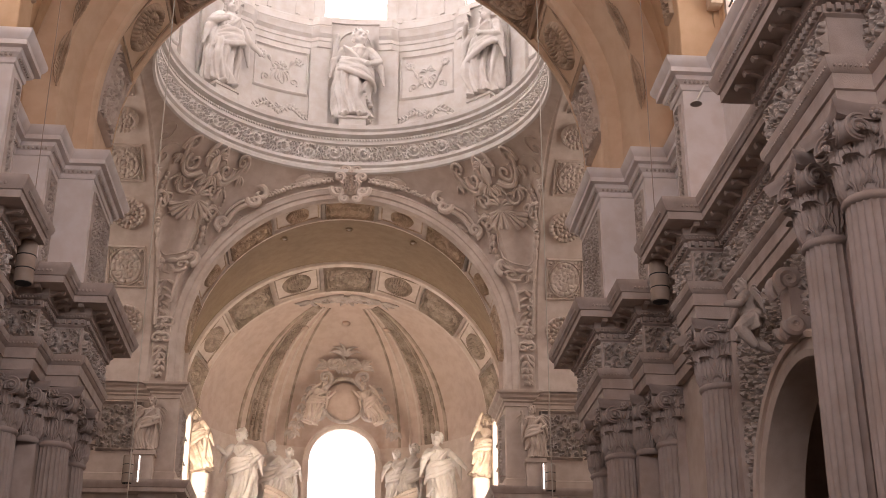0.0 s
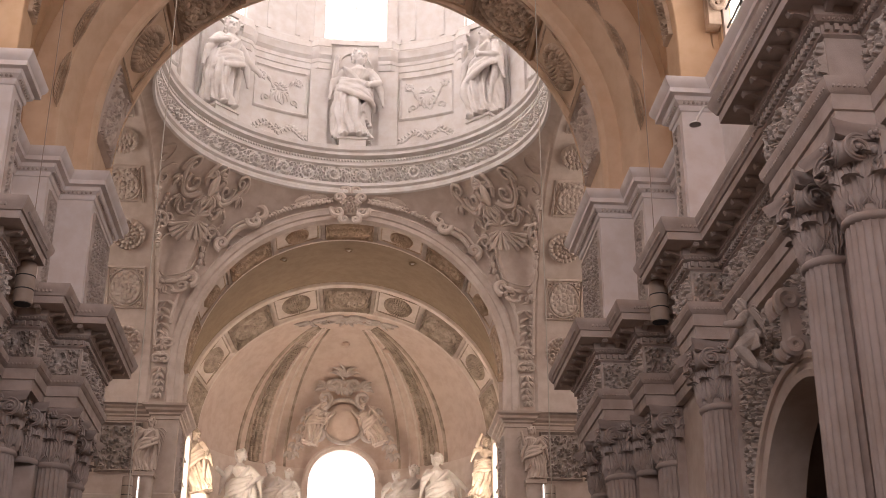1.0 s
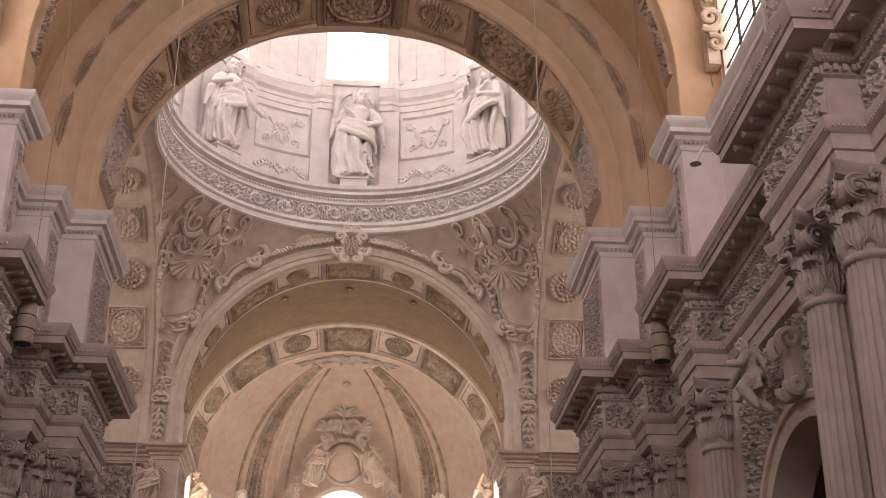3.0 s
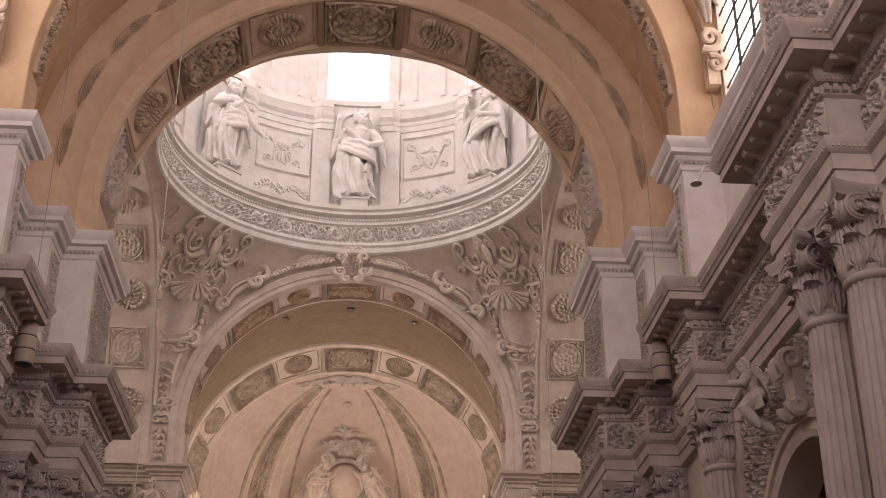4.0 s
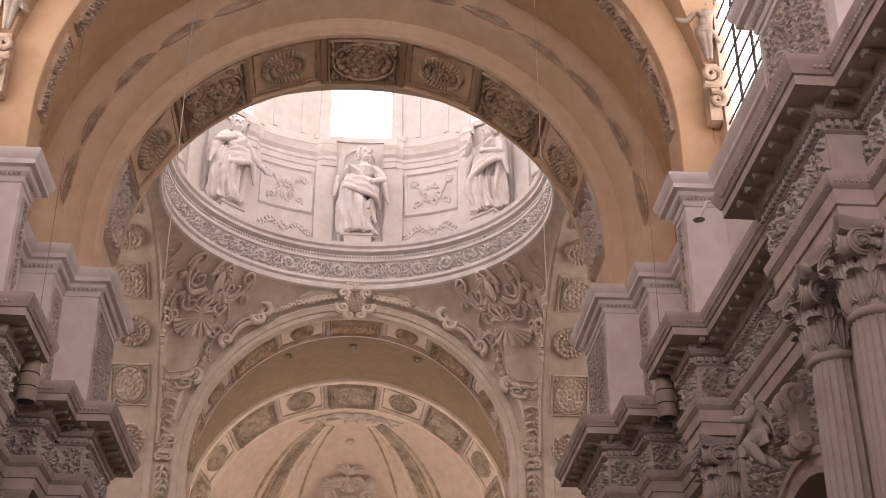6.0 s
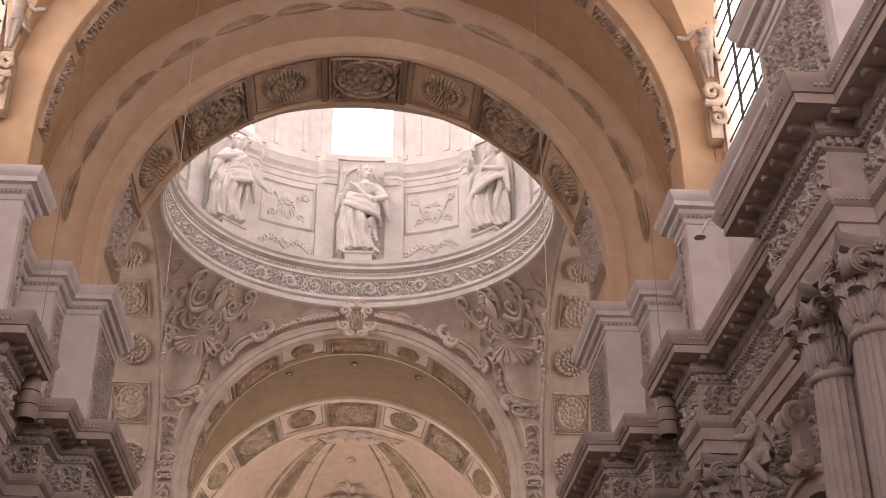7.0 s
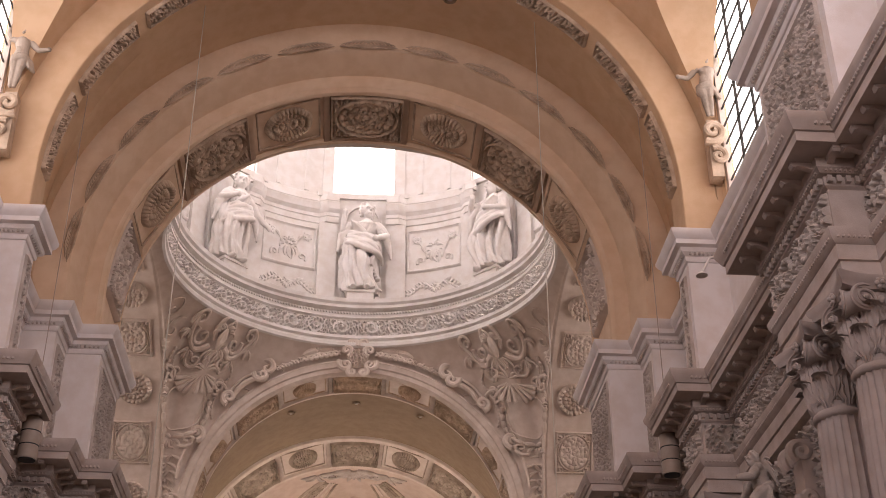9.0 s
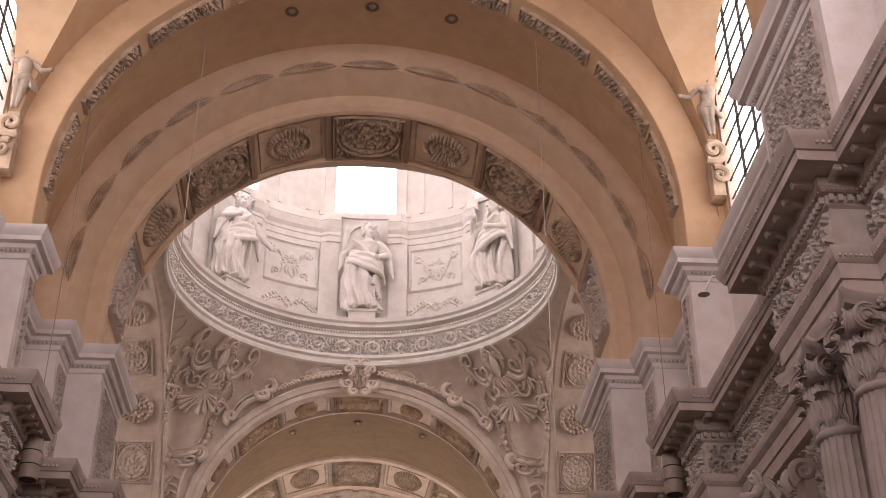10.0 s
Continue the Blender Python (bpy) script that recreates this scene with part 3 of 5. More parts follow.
for side in (1, -1):
    both = (lambda g: g) if side == 1 else (lambda g: g.mirror())
    # transept arch: spans along y at x = 6.7
    RT, ZT = 6.6, 16.0
    t = np.linspace(0, math.pi, 72)
    g = Geo()
    rows_ = []
    for R, x in ((6.9, 6.62), (6.86, 6.56), (6.66, 6.60), (6.6, 6.7), (6.6, 8.6), (9.0, 8.62)):
        p = np.c_[np.full(72, x), OY + R * np.cos(t), ZT + R * np.sin(t)]
        rows_.append(np.vstack([[x, OY + R, 14.8], p, [x, OY - R, 14.8]]))
    g.grid(np.array(rows_))
    ta = structure("transept_arch", both(g), CREAM, "cream transept arch with carved soffit", 30, "arch")
    for k in range(6):
        mid = math.pi * (k + 0.5) / 11
        if True:
            gg = Geo()
            big = k % 2 == 1
            w, h = (1.5, 1.35) if big else (1.2, 1.2)
            def f(a, b, kk):
                tt = mid + (a - w / 2) / RT
                return np.stack([6.95 + b, OY + (RT - kk) * np.cos(tt), ZT + (RT - kk) * np.sin(tt)], -1)
            if big:
                relief(gg, f, w, h, framed(lambda a, b: oval_panel(a, b, w, h, k), w, h, 0.08), 0.15, 0.03)
            else:
                disc(gg, f, w / 2, h / 2, 0.58, lambda a, b: rosette(a - w / 2, b - h / 2, 0.57, 14), 0.3)
            part("soffit_panel" if big else "rosette", both(gg), CREAM, ta, "", False, 60)
    # transept end
    tr = Geo().box(12.6, 13.0, 28.0, 45.0, 0.2, 25).box(8.6, 13, 28.0, 28.6, 0.2, 25).box(8.6, 13, 44.6, 45, 0.2, 25).box(8.6, 13, 28, 45, 23.5, 24)
    structure("transept_wall", both(tr), CREAM, "plain plaster transept walls", 30, "wall")
    # choir pier: impost cornice, main cornice, body
    IMP = [(5.56, 46.0), (5.56, 43.5), (6.45, 43.5), (6.45, 43.75), (8.7, 43.75)]
    imp = [(0.0, 14.28), (0.04, 14.30), (0.04, 14.42), (0.10, 14.46), (0.10, 14.52), (0.20, 14.58), (0.22, 14.66), (0.32, 14.72), (0.34, 14.80), (-0.2, 14.84)]
    body = [(0.0, 11.4), (0.06, 11.4), (0.06, 11.75), (0.0, 11.8), (0.0, 14.28)]
    pr = structure("choir_pier", both(Geo().grid(sweep(IMP, body))), CREAM, "cream plaster choir pier with relief panel", 30, "pier")
    part("impost_cornice", both(Geo().grid(sweep(IMP, imp))), CREAM, pr, "moulded cream impost cornice", False, 30)
    part("entablature", both(Geo().grid(sweep(IMP, ARCHITRAVE))), GREY, pr, "", False, 30)
    part("main_cornice", both(Geo().grid(sweep(IMP, CORNICE))), GREY, pr, "", False, 30)
    part("pier_shaft", both(Geo().box(5.7, 8.7, 43.85, 46, 0.2, 9.4)), CREAM, pr)
    gg = Geo()
    relief(gg, rect_place(6.75, 43.745, 1, 0, 12.5), 1.5, 1.75, framed(lambda a, b: foliage(a, b, 0.5, 2.2), 1.5, 1.75, 0.1), 0.16, 0.03)
    part("relief_panel", both(gg), RELIEF, pr, "leafy stucco relief panel", False, 60)
    gg = Geo()
    relief(gg, rect_place(6.75, 43.745, 1, 0, 15.15), 1.4, 0.9, framed(lambda a, b: foliage(a, b, 0.4, 5.2), 1.4, 0.9, 0.1), 0.16, 0.03)
    part("relief_panel", both(gg), RELIEF, pr, "small leafy relief panel", False, 60)
    gg = Geo()
    relief(gg, rect_place(5.558, 44.9, 0, -1, 11.9), 1.1, 2.2, framed(lambda a, b: foliage(a, b, 0.42, 7.2), 1.1, 2.2, 0.1), 0.14, 0.035)
    part("relief_panel", both(gg), RELIEF, pr, "leafy stucco relief panel", False, 60)
    # wall over the pier behind the transept arch foot
    part("pier_flank", both(Geo().box(6.06, 6.98, 43.36, 44.5, 14.8, 17.2)), CREAM, pr)
    part("pier_wall", both(Geo().box(6.9, 8.7, 43.6, 45.0, 14.8, 25.0)), CREAM, pr)

# pendentives
RR, ZR = 6.28, 22.80
DW = 6.62


def pendentive(phi, s):
    """phi from the nave axis (0 towards the choir), s from the ring (0) down to the arches (1)."""
    phi, s = np.broadcast_arrays(np.asarray(phi, float), np.asarray(s, float))
    c, q = np.abs(np.cos(phi)), np.abs(np.sin(phi))
    along = DW * np.minimum(c, q) / np.maximum(c, q)
    rw = DW / np.maximum(c, q)
    choir = c >= q
    Rb = np.where(choir, np.where(np.cos(phi) > 0, 5.95, 6.48), 6.62)
    zb = np.where(choir, ZA, 16.0)
    za = zb + np.sqrt(np.clip(Rb ** 2 - along ** 2, 0, None))
    za = np.maximum(za, 14.82)
    z = ZR + (za - ZR) * s
    r = RR + (rw - RR) * np.sin(np.clip(s, 0, 1) * math.pi / 2) ** 0.9
    return np.stack([r * np.sin(phi), OY + r * np.cos(phi), z], -1)


for k, (p0, p1) in enumerate(((0.0, math.pi / 2), (math.pi / 2, math.pi), (math.pi, 1.5 * math.pi), (1.5 * math.pi, 2 * math.pi))):
    ph, ss = np.meshgrid(np.linspace(p0, p1, 81), np.linspace(0, 1, 31), indexing="ij")
    pn = structure("pendentive", Geo().grid(pendentive(ph, ss)), CREAM, "cream plaster pendentive below the dome ring", 50)

# ring: frieze and cornices
ring = [(6.30, 22.45), (6.22, 22.50), (6.20, 22.62), (6.26, 22.66), (6.28, 22.74), (6.18, 22.80), (6.18, 22.92), (6.30, 22.96), (6.30, 23.66), (6.20, 23.70), (6.20, 23.80), (6.30, 23.84), (6.30, 24.02),
        (6.12, 24.10), (6.12, 24.22), (6.04, 24.30), (6.02, 24.46), (7.6, 24.50)]
a = np.arange(181) * 2 * math.pi / 180
ring = [(r, 22.72 + (z - 22.45) * 0.935) for r, z in ring]
P = np.array([[(r * math.sin(t), OY + r * math.cos(t), max(z, 22.72 + 0.4 * max(0.0, -math.cos(t)) ** 3)) for r, z in ring] for t in a])
rg = structure("dome_ring", Geo().grid(P), WHITE, "white stucco dome ring with scrolled frieze and bead rows", 30, "cornice")
for k in range(10):
    g = Geo()
    t0 = -math.pi * 0.75 + k * 1.5 * math.pi / 10
    w = 6.3 * 1.5 * math.pi / 10
    f = lambda a, b, kk: np.stack([(6.30 - kk) * np.sin(t0 + a / 6.3), OY + (6.30 - kk) * np.cos(t0 + a / 6.3), 23.21 + b], -1)
    relief(g, f, w, 0.62, lambda a, b: rinceau(a, b, 0.62, k), 0.15, 0.02)
    part("frieze_relief", g, WHITE, rg, "scrolling leaf relief", False, 60)
bd = Geo()
for k in range(-130, 131):
    t = k * 0.0175
    bd.ball((6.24 * math.sin(t), OY + 6.24 * math.cos(t), 24.10), (0.045, 0.045, 0.055), 6, 5)
part("bead_row", bd, WHITE, rg)

# ---- drum ----
RD = 7.35
drum = Geo()
nseg = 128
for (z0, z1) in ((24.46, 30.0), (33.6, 35.5)):
    t = np.arange(nseg + 1) * 2 * math.pi / nseg
    drum.grid(np.array([[(RD * math.sin(x), OY + RD * math.cos(x), z) for z in (z0, z1)] for x in t]))
for k in range(8):
    m = k * math.pi / 4
    t = np.linspace(m + 0.165, m + math.pi / 4 - 0.165, 12)
    drum.grid(np.array([[(RD * math.sin(x), OY + RD * math.cos(x), z) for z in (30.0, 33.6)] for x in t]))
    for e in (m + 0.165, m - 0.165):
        drum.grid(np.array([[(r * math.sin(e), OY + r * math.cos(e), z) for z in (30.0, 33.6)] for r in (RD, RD + 0.7)]))
    t = np.linspace(m - 0.165, m + 0.165, 6)
    for z in (30.0, 33.6):
        drum.grid(np.array([[(r * math.sin(x), OY + r * math.cos(x), z) for r in (RD, RD + 0.7)] for x in t]))
dr = structure("drum_wall", drum, WHITE, "white plaster dome drum pierced by windows", 30, "wall")
dome = Geo()
th, ze = np.meshgrid(np.arange(65) * 2 * math.pi / 64, np.linspace(0, math.pi / 2, 18), indexing="ij")
dome.grid(np.stack([RD * np.cos(ze) * np.sin(th), OY + RD * np.cos(ze) * np.cos(th), 35.5 + 8 * np.sin(ze)], -1))
shell = Geo()
shell.grid(np.stack([(RD + 1.0) * np.cos(ze) * np.sin(th), OY + (RD + 1.0) * np.cos(ze) * np.cos(th), 35.5 + 8.9 * np.sin(ze)], -1))
t = np.arange(65) * 2 * math.pi / 64
shell.grid(np.array([[((RD + 1.0) * math.sin(x), OY + (RD + 1.0) * math.cos(x), z) for z in (22.4, 35.5)] for x in t]))
part("outer_shell", shell, SHELL, dr, "rough masonry outside of the drum", False, 30)
structure("ceiling_dome", dome, WHITE, "white plaster dome shell", 30, "dome")


def drum_place(t0, R, z0):
    def f(a, b, k):
        t = t0 + a / R
        return np.stack([(R - k) * np.sin(t), OY + (R - k) * np.cos(t), z0 + b], -1)
    return f


def drum_box(g, t0, t1, R, o, z0, z1, n=6):
    t = np.linspace(t0, t1, n)
    s = [(R, z0), (R - o, z0), (R - o, z1), (R, z1)]
    g.grid(np.array([[(r * math.sin(x), OY + r * math.cos(x), z) for r, z in s] for x in t]))
    for x in (t0, t1):
        g.add([(r * math.sin(x), OY + r * math.cos(x), z) for r, z in s], [[0, 1, 2, 3]])


base_c = [(o, z + 0.45) for o, z in [(0, 28.0), (0.05, 28.02), (0.06, 28.25), (0.10, 28.28), (0.10, 28.42), (0.22, 28.55), (0.24, 28.68), (0.30, 28.80), (0.0, 28.86), (0.0, 29.02), (0.04, 29.05), (0.04, 29.35), (0.0, 29.4)]]
for k in (-2, -1, 0, 1, 2):
    m = k * math.pi / 4
    pl = Geo()
    for e in (-1, 1):
        lo, hi = sorted((m + e * 0.135, m + e * 0.235))
        drum_box(pl, lo, hi, RD, 0.18, 24.5, 28.45)
        drum_box(pl, lo - 0.01, hi + 0.01, RD, 0.24, 24.5, 24.95)
    part("drum_pilaster", pl, WHITE, dr)
    t = np.linspace(m + 0.13, m + math.pi / 4 - 0.13, 16)
    q = [[((RD - o - (0.2 if (i < 3 or i > 12) else 0)) * math.sin(x), OY + (RD - o - (0.2 if (i < 3 or i > 12) else 0)) * math.cos(x), z) for o, z in base_c] for i, x in enumerate(t)]
    part("drum_cornice", Geo().grid(np.array(q)), WHITE, dr, "", False, 30)
    # niche head behind each statue
    nh = Geo()
    t = np.linspace(0, math.pi, 20)
    nh.grid(np.array([[((RD - o) * math.sin(m + r * math.cos(x) / RD), OY + (RD - o) * math.cos(m + r * math.cos(x) / RD), 28.72 + r * math.sin(x)) for r, o in ((0.62, 0.0), (0.62, 0.14), (0.74, 0.14), (0.74, 0.0))] for x in t]))
    for e in (-1, 1):
        lo, hi = sorted((m + e * 0.62 / RD, m + e * 0.74 / RD))
        drum_box(nh, lo, hi, RD, 0.14, 25.0, 28.72, 3)
    part("niche_moulding", nh, WHITE, dr)
    if k < 2:
        c = m + math.pi / 8
        g = Geo()
        w, h = 2.3, 1.95
        put = drum_place(c - w / 2 / RD, RD - 0.004, 26.3)
        relief(g, put, w, h, framed(lambda a, b: 0 * a, w, h, 0.13), 0.13, 0.03)
        part("drum_panel", g, WHITE, dr, "white panel in a raised moulding", False, 60)
        X, Y = w / 2, h / 2
        st = leaf_fan(X, Y, 0.1, 0.62, -2.6, -0.5, 6, 0.055) + leaf_fan(X, Y + 0.1, 0.1, 0.34, 0.5, 2.6, 5, 0.05)
        t = np.linspace(0, 2 * math.pi, 20)
        for e in (-1, 1):
            cx, cy = X + e * 0.72, Y + 0.48
            st += [(np.c_[cx + 0.12 * np.cos(t), cy + 0.12 * np.sin(t)], 0.045)] + leaf_fan(cx, cy, 0.02, 0.22, 0, 5.5, 7, 0.035)
            q = np.linspace(0, 1, 24)
            if k % 2:
                st += [(np.c_[X + e * (0.72 - 0.66 * q), Y + 0.40 - 0.28 * q + 0.16 * np.sin(q * 6)], 0.05 + 0.03 * np.sin(q * 20))]
            else:
                st += [(np.c_[X + e * (0.70 - 0.64 * q), Y + 0.40 - 0.75 * np.sin(q * 1.5) + 0.1 * np.sin(q * 7)], 0.045 + 0.025 * np.sin(q * 22))]
            st += [(log_spiral(0.04, 0.2, 1.2, 0.4, -1, 24) * (e, 1) + (X + e * 0.55, Y - 0.45), np.linspace(0.03, 0.045, 24))]
            st += [(log_spiral(0.03, 0.16, 1.2, 2.4, 1, 24) * (e, 1) + (X + e * 0.28, Y - 0.12), np.linspace(0.03, 0.05, 24))]
        part("trophy", drawn(put, st, 0.03), WHITE, dr, "white stucco trophy with ribbons and rosettes")
        put = drum_place(c - 1.15 / RD, RD - 0.004, 25.25)
        st = leaf_fan(1.15, 0.35, 0.05, 0.24, 0.2, 6.0, 9, 0.05)
        for e in (-1, 1):
            q = np.linspace(0, 1, 30)
            st += [(np.c_[1.15 + e * (0.15 + 0.95 * q), 0.36 + 0.16 * np.sin(q * 5.5)], 0.04 * (1.2 - 0.7 * q))]
            for j in range(7):
                x0, y0 = 0.25 + 0.13 * j, 0.36 + 0.16 * math.sin((0.1 + 0.13 * j) / 0.95 * 5.5)
                for d in (0.75, -0.75):
                    st += [(np.c_[1.15 + e * (x0 + 0.2 * q[::4] * math.cos(d)), y0 + 0.22 * q[::4] * math.sin(d)], 0.05 * np.sin(0.3 + q[::4] * 2.7))]
        part("leaf_spray", drawn(put, st, 0.03), WHITE, dr, "white stucco leaf spray")

for k in range(8):
    m = k * math.pi / 4
    w = tagged(new("window_2"), "tall bright drum window with thin glazing bars", "window", kind="structure")
    t = np.linspace(m - 0.18, m + 0.18, 5)
    g = Geo().grid(np.array([[((RD + 0.68) * math.sin(x), OY + (RD + 0.68) * math.cos(x), z) for z in (29.9, 33.7)] for x in t]))
    ob = part("bright_sky", g, SKYGLOW, None, "bright hazy daylight outside the window")
    tagged(ob, category="sky", kind="structure")
    fr = Geo()
    for e in (-1, 1):
        lo, hi = sorted((m + e * 0.175, m + e * 0.225))
        drum_box(fr, lo, hi, RD, 0.07, 29.95, 33.6, 3)
        lo, hi = sorted((m + e * 0.30, m + e * 0.325))
        drum_box(fr, lo, hi, RD, 0.05, 29.9, 35.4, 3)
    drum_box(fr, m - 0.25, m + 0.25, RD, 0.10, 29.72, 29.95, 6)
    part("window_frame", fr, WHITE, w)
    bars = Geo()
    for z in (30.9, 31.8, 32.7):
        bars.tube([((RD + 0.4) * math.sin(x), OY + (RD + 0.4) * math.cos(x), z) for x in t], 0.02, 6)
    bars.tube([((RD + 0.4) * math.sin(m), OY + (RD + 0.4) * math.cos(m), z) for z in (30.0, 33.6)], 0.02, 6)
    # Bars are white so that the window's glare is carried in their colour.
    part("glazing_bar", bars, WHITE, w)

# ---- choir and apse ----
R2, Z2 = 5.78, 16.1
g = Geo()
arch_band(g, [(5.85, 45.1), (5.9, 47.4), (6.0, 49.8)], Z2, 15.9, 64)
g.grid(np.array([arc(6.4, Z2, y, n=64, foot=15.9) for y in (45.0, 52.2)]))
cv = structure("ceiling_choir", g, DIM_OCHRE, "ochre plaster barrel vault of the choir, colour darkened for low light", 30, "vault")
g = Geo()
arch_band(g, [(6.1, 49.8), (5.92, 49.8), (5.88, 49.82), (5.86, 49.9), (5.84, 50.03), (5.96, 50.05), (5.62, 51.85), (5.50, 51.87), (5.47, 52.0), (6.5, 52.1)], Z2, 9.4, 72)
aa = structure("apse_arch", g, CREAM, "cream apse arch with carved soffit panels", 30, "arch")
soffit_panels(aa, 5.86, Z2, 49.95, 51.95, 1.5, 9, AGED, splay=0.19)
for ob in (cv, aa):
    ob.scale.x = 1.07
# choir side walls with a window each
for side in (1, -1):
    both = (lambda g: g) if side == 1 else (lambda g: g.mirror())
    cw = Geo().box(5.85, 6.5, 45.1, 46.5, 9.3, 16.2).box(5.85, 6.5, 49.75, 50.2, 9.3, 16.2).box(5.85, 6.5, 46.5, 49.75, 9.3, 11.6).box(5.85, 6.5, 46.5, 49.75, 15.4, 16.2)
    structure("wall_choir_side", both(cw), CREAM, "cream plaster choir wall round the window", 30, "wall")
    w = tagged(new("window_3"), "tall choir window glaring with daylight", "window", kind="structure")
    for k in range(1, 4):
        part("glazing_bar", both(Geo().box(5.94, 5.99, 46.5, 49.75, 11.6 + k * 0.95 - 0.03, 11.6 + k * 0.95 + 0.03)), IRON, w)
    part("glazing_bar", both(Geo().box(5.94, 5.99, 48.9, 48.96, 11.6, 15.4)), IRON, w)
    structure("backdrop_sky", both(Geo().add([(6.03, 46.4, 11.5), (6.03, 49.85, 11.5), (6.03, 49.85, 15.5), (6.03, 46.4, 15.5)], [[0, 1, 2, 3]])), SKYGLOW, "bright daylight outside the choir window", category="sky")
# apse shell
RB, HB, YB, ZB = 5.88, 5.47, 52.0, 16.1


def apse(t, e):
    """t the angle from the axis, e the rise angle."""
    return np.stack([RB * np.cos(e) * np.sin(t), YB + 5.0 * np.cos(e) * np.cos(t), ZB + HB * np.sin(e)], -1)


t, e = np.meshgrid(np.linspace(-math.pi / 2, math.pi / 2, 61), np.linspace(0, math.pi / 2, 25), indexing="ij")
back = np.stack([6.4 * np.cos(e) * np.sin(t), YB + 5.7 * np.cos(e) * np.cos(t), ZB + (HB + 0.5) * np.sin(e)], -1)
ap = structure("apse_vault", Geo().grid(apse(t, e)), APSE, "pale pink-cream apse half dome with leafy ribs", 50, "vault")
part("outer_shell", Geo().grid(back), SHELL, ap, "rough masonry back of the half dome", False, 50)
t = np.linspace(-math.pi / 2, math.pi / 2, 40)
structure("apse_wall", Geo().grid(np.array([[(RB * math.sin(x), YB + 5.0 * math.cos(x), z) for z in (0.2, 16.1)] for x in t])), CREAM, "cream plaster apse wall", 30, "wall")
for sx in (-1, 1):
    e = np.linspace(0.0, 1.27, 160)
    p = apse(np.full(160, sx * 0.70), e)
    rib = Geo().tube(p, 0.13 * np.linspace(1, 0.75, 160), 8)
    rnd = random.Random(7)
    for k in range(3, 156, 2):
        q = 1 - 0.25 * k / 160
        for turn in (-0.036, 0.0, 0.036):
            c = apse(sx * 0.70 + turn * rnd.uniform(0.8, 1.2), e[k] + rnd.uniform(-0.004, 0.004)) + np.array([0, -0.06, -0.05])
            rib.ball(tuple(c), (0.09 * q, 0.12 * q, rnd.uniform(0.05, 0.10) * q), 6, 4)
    part("rib", rib, AGED, ap, "leafy stucco rib")
    for tt, r in ((0.615, 0.09), (0.785, 0.09), (0.865, 0.10), (0.53, 0.07), (0.44, 0.07)):
        part("rib_moulding", Geo().tube(apse(np.full(40, sx * tt), np.linspace(0, 1.28, 40)), r * np.linspace(1, 0.75, 40), 6), AGED if tt in (0.785, 0.865, 0.44) else CREAM, ap)
def apse_crown(a, b, k):
    y = 52.12 + 0.95 * (b + 1.0)
    return np.stack([a, y, ZB + HB * np.sqrt(1 - ((y - YB) / 5.0) ** 2 - (a / RB) ** 2) - 0.02 - k], -1)


fan = leaf_fan(0, -1.0, 0.15, 1.05, 0.25, math.pi - 0.25, 11, 0.11, 0.0)
for sx in (-1, 1):
    fan += [(log_spiral(0.05, 0.26, 1.3, 0.5, 1, 30) * (sx, 1) + (sx * 0.95, -0.55), np.linspace(0.04, 0.07, 30))]
    fan += leaf_fan(sx * 1.5, -0.8, 0.1, 0.7, 0.3, 2.8, 5, 0.08)
part("shell_boss", drawn(apse_crown, fan, 0.03), RELIEF, ap, "fan-shaped stucco shell at the crown")
for x, e in ((0.0, 1.12), (-0.62, 1.02), (0.62, 1.02)):
    c = apse(np.array(x), np.array(e))
    part("boss", Geo().ball(tuple(c + (0, -0.03, -0.06)), (0.19, 0.14, 0.12), 14, 8), APSE, ap, "small round boss")
wn = tagged(new("window_4"), "tall round-headed apse window glaring with daylight", "window", kind="structure")
q = np.linspace(0, math.pi, 24)
prof_ = [(1.45 * math.cos(x), 15.45 + 1.45 * math.sin(x)) for x in q]
part("pane", Geo().add([(x, 56.72, z) for x, z in [(1.45, 9.5)] + prof_ + [(-1.45, 9.5)]], [list(range(26))]), SKYGLOW, wn, "glaring pane of daylight")
fr = Geo()
for r, y in ((1.45, 56.72),):
    fr.grid(np.array([[(rr * math.cos(x), yy, 15.45 + rr * math.sin(x)) for rr, yy in ((1.45, 56.73), (1.45, 56.5), (1.6, 56.46), (1.7, 56.5), (1.72, 56.8))] for x in q]))
    for s_ in (-1, 1):
        fr.box(*sorted((s_ * 1.45, s_ * 1.72)), 56.48, 56.9, 9.4, 15.45)
part("window_frame", fr, CREAM, wn)

# ---- closing shell: floor, outer walls, roofs, front wall ----
# Out of view; its dark colour keeps bounce off the undersides.
structure("floor", Geo().box(-13, 13, -5.5, 59, 0.1, 0.32), FLOOR, "unseen stone church floor, kept dark to limit bounce light", 30)
# Added, unseen: a pale slab bouncing dome light onto soffits and pendentives.
structure("floor_crossing", Geo().box(-8.5, 8.5, 28.6, 43.4, 0.3, 0.36), GREY, "unseen pale slab added to bounce dome light upwards", 30)
sh = Geo()
sh.box(-12.6, 12.6, -5.8, -5.2, 0.2, 25)
structure("wall_front", sh, CREAM, "plain plaster front wall behind the nave", 30)
for sx in (-1, 1):
    lo, hi = sorted((sx * 6.9, sx * 12.6))
    structure("roof_aisle", Geo().box(lo, hi, -5.8, 28.2, 11.2, 11.4), SHELL, "rough aisle roof", 30)
    lo, hi = sorted((sx * 6.6, sx * 7.0))
    structure("wall_choir", Geo().box(lo, hi, 45, 52.4, 0.2, 24), SHELL, "choir outer wall", 30)
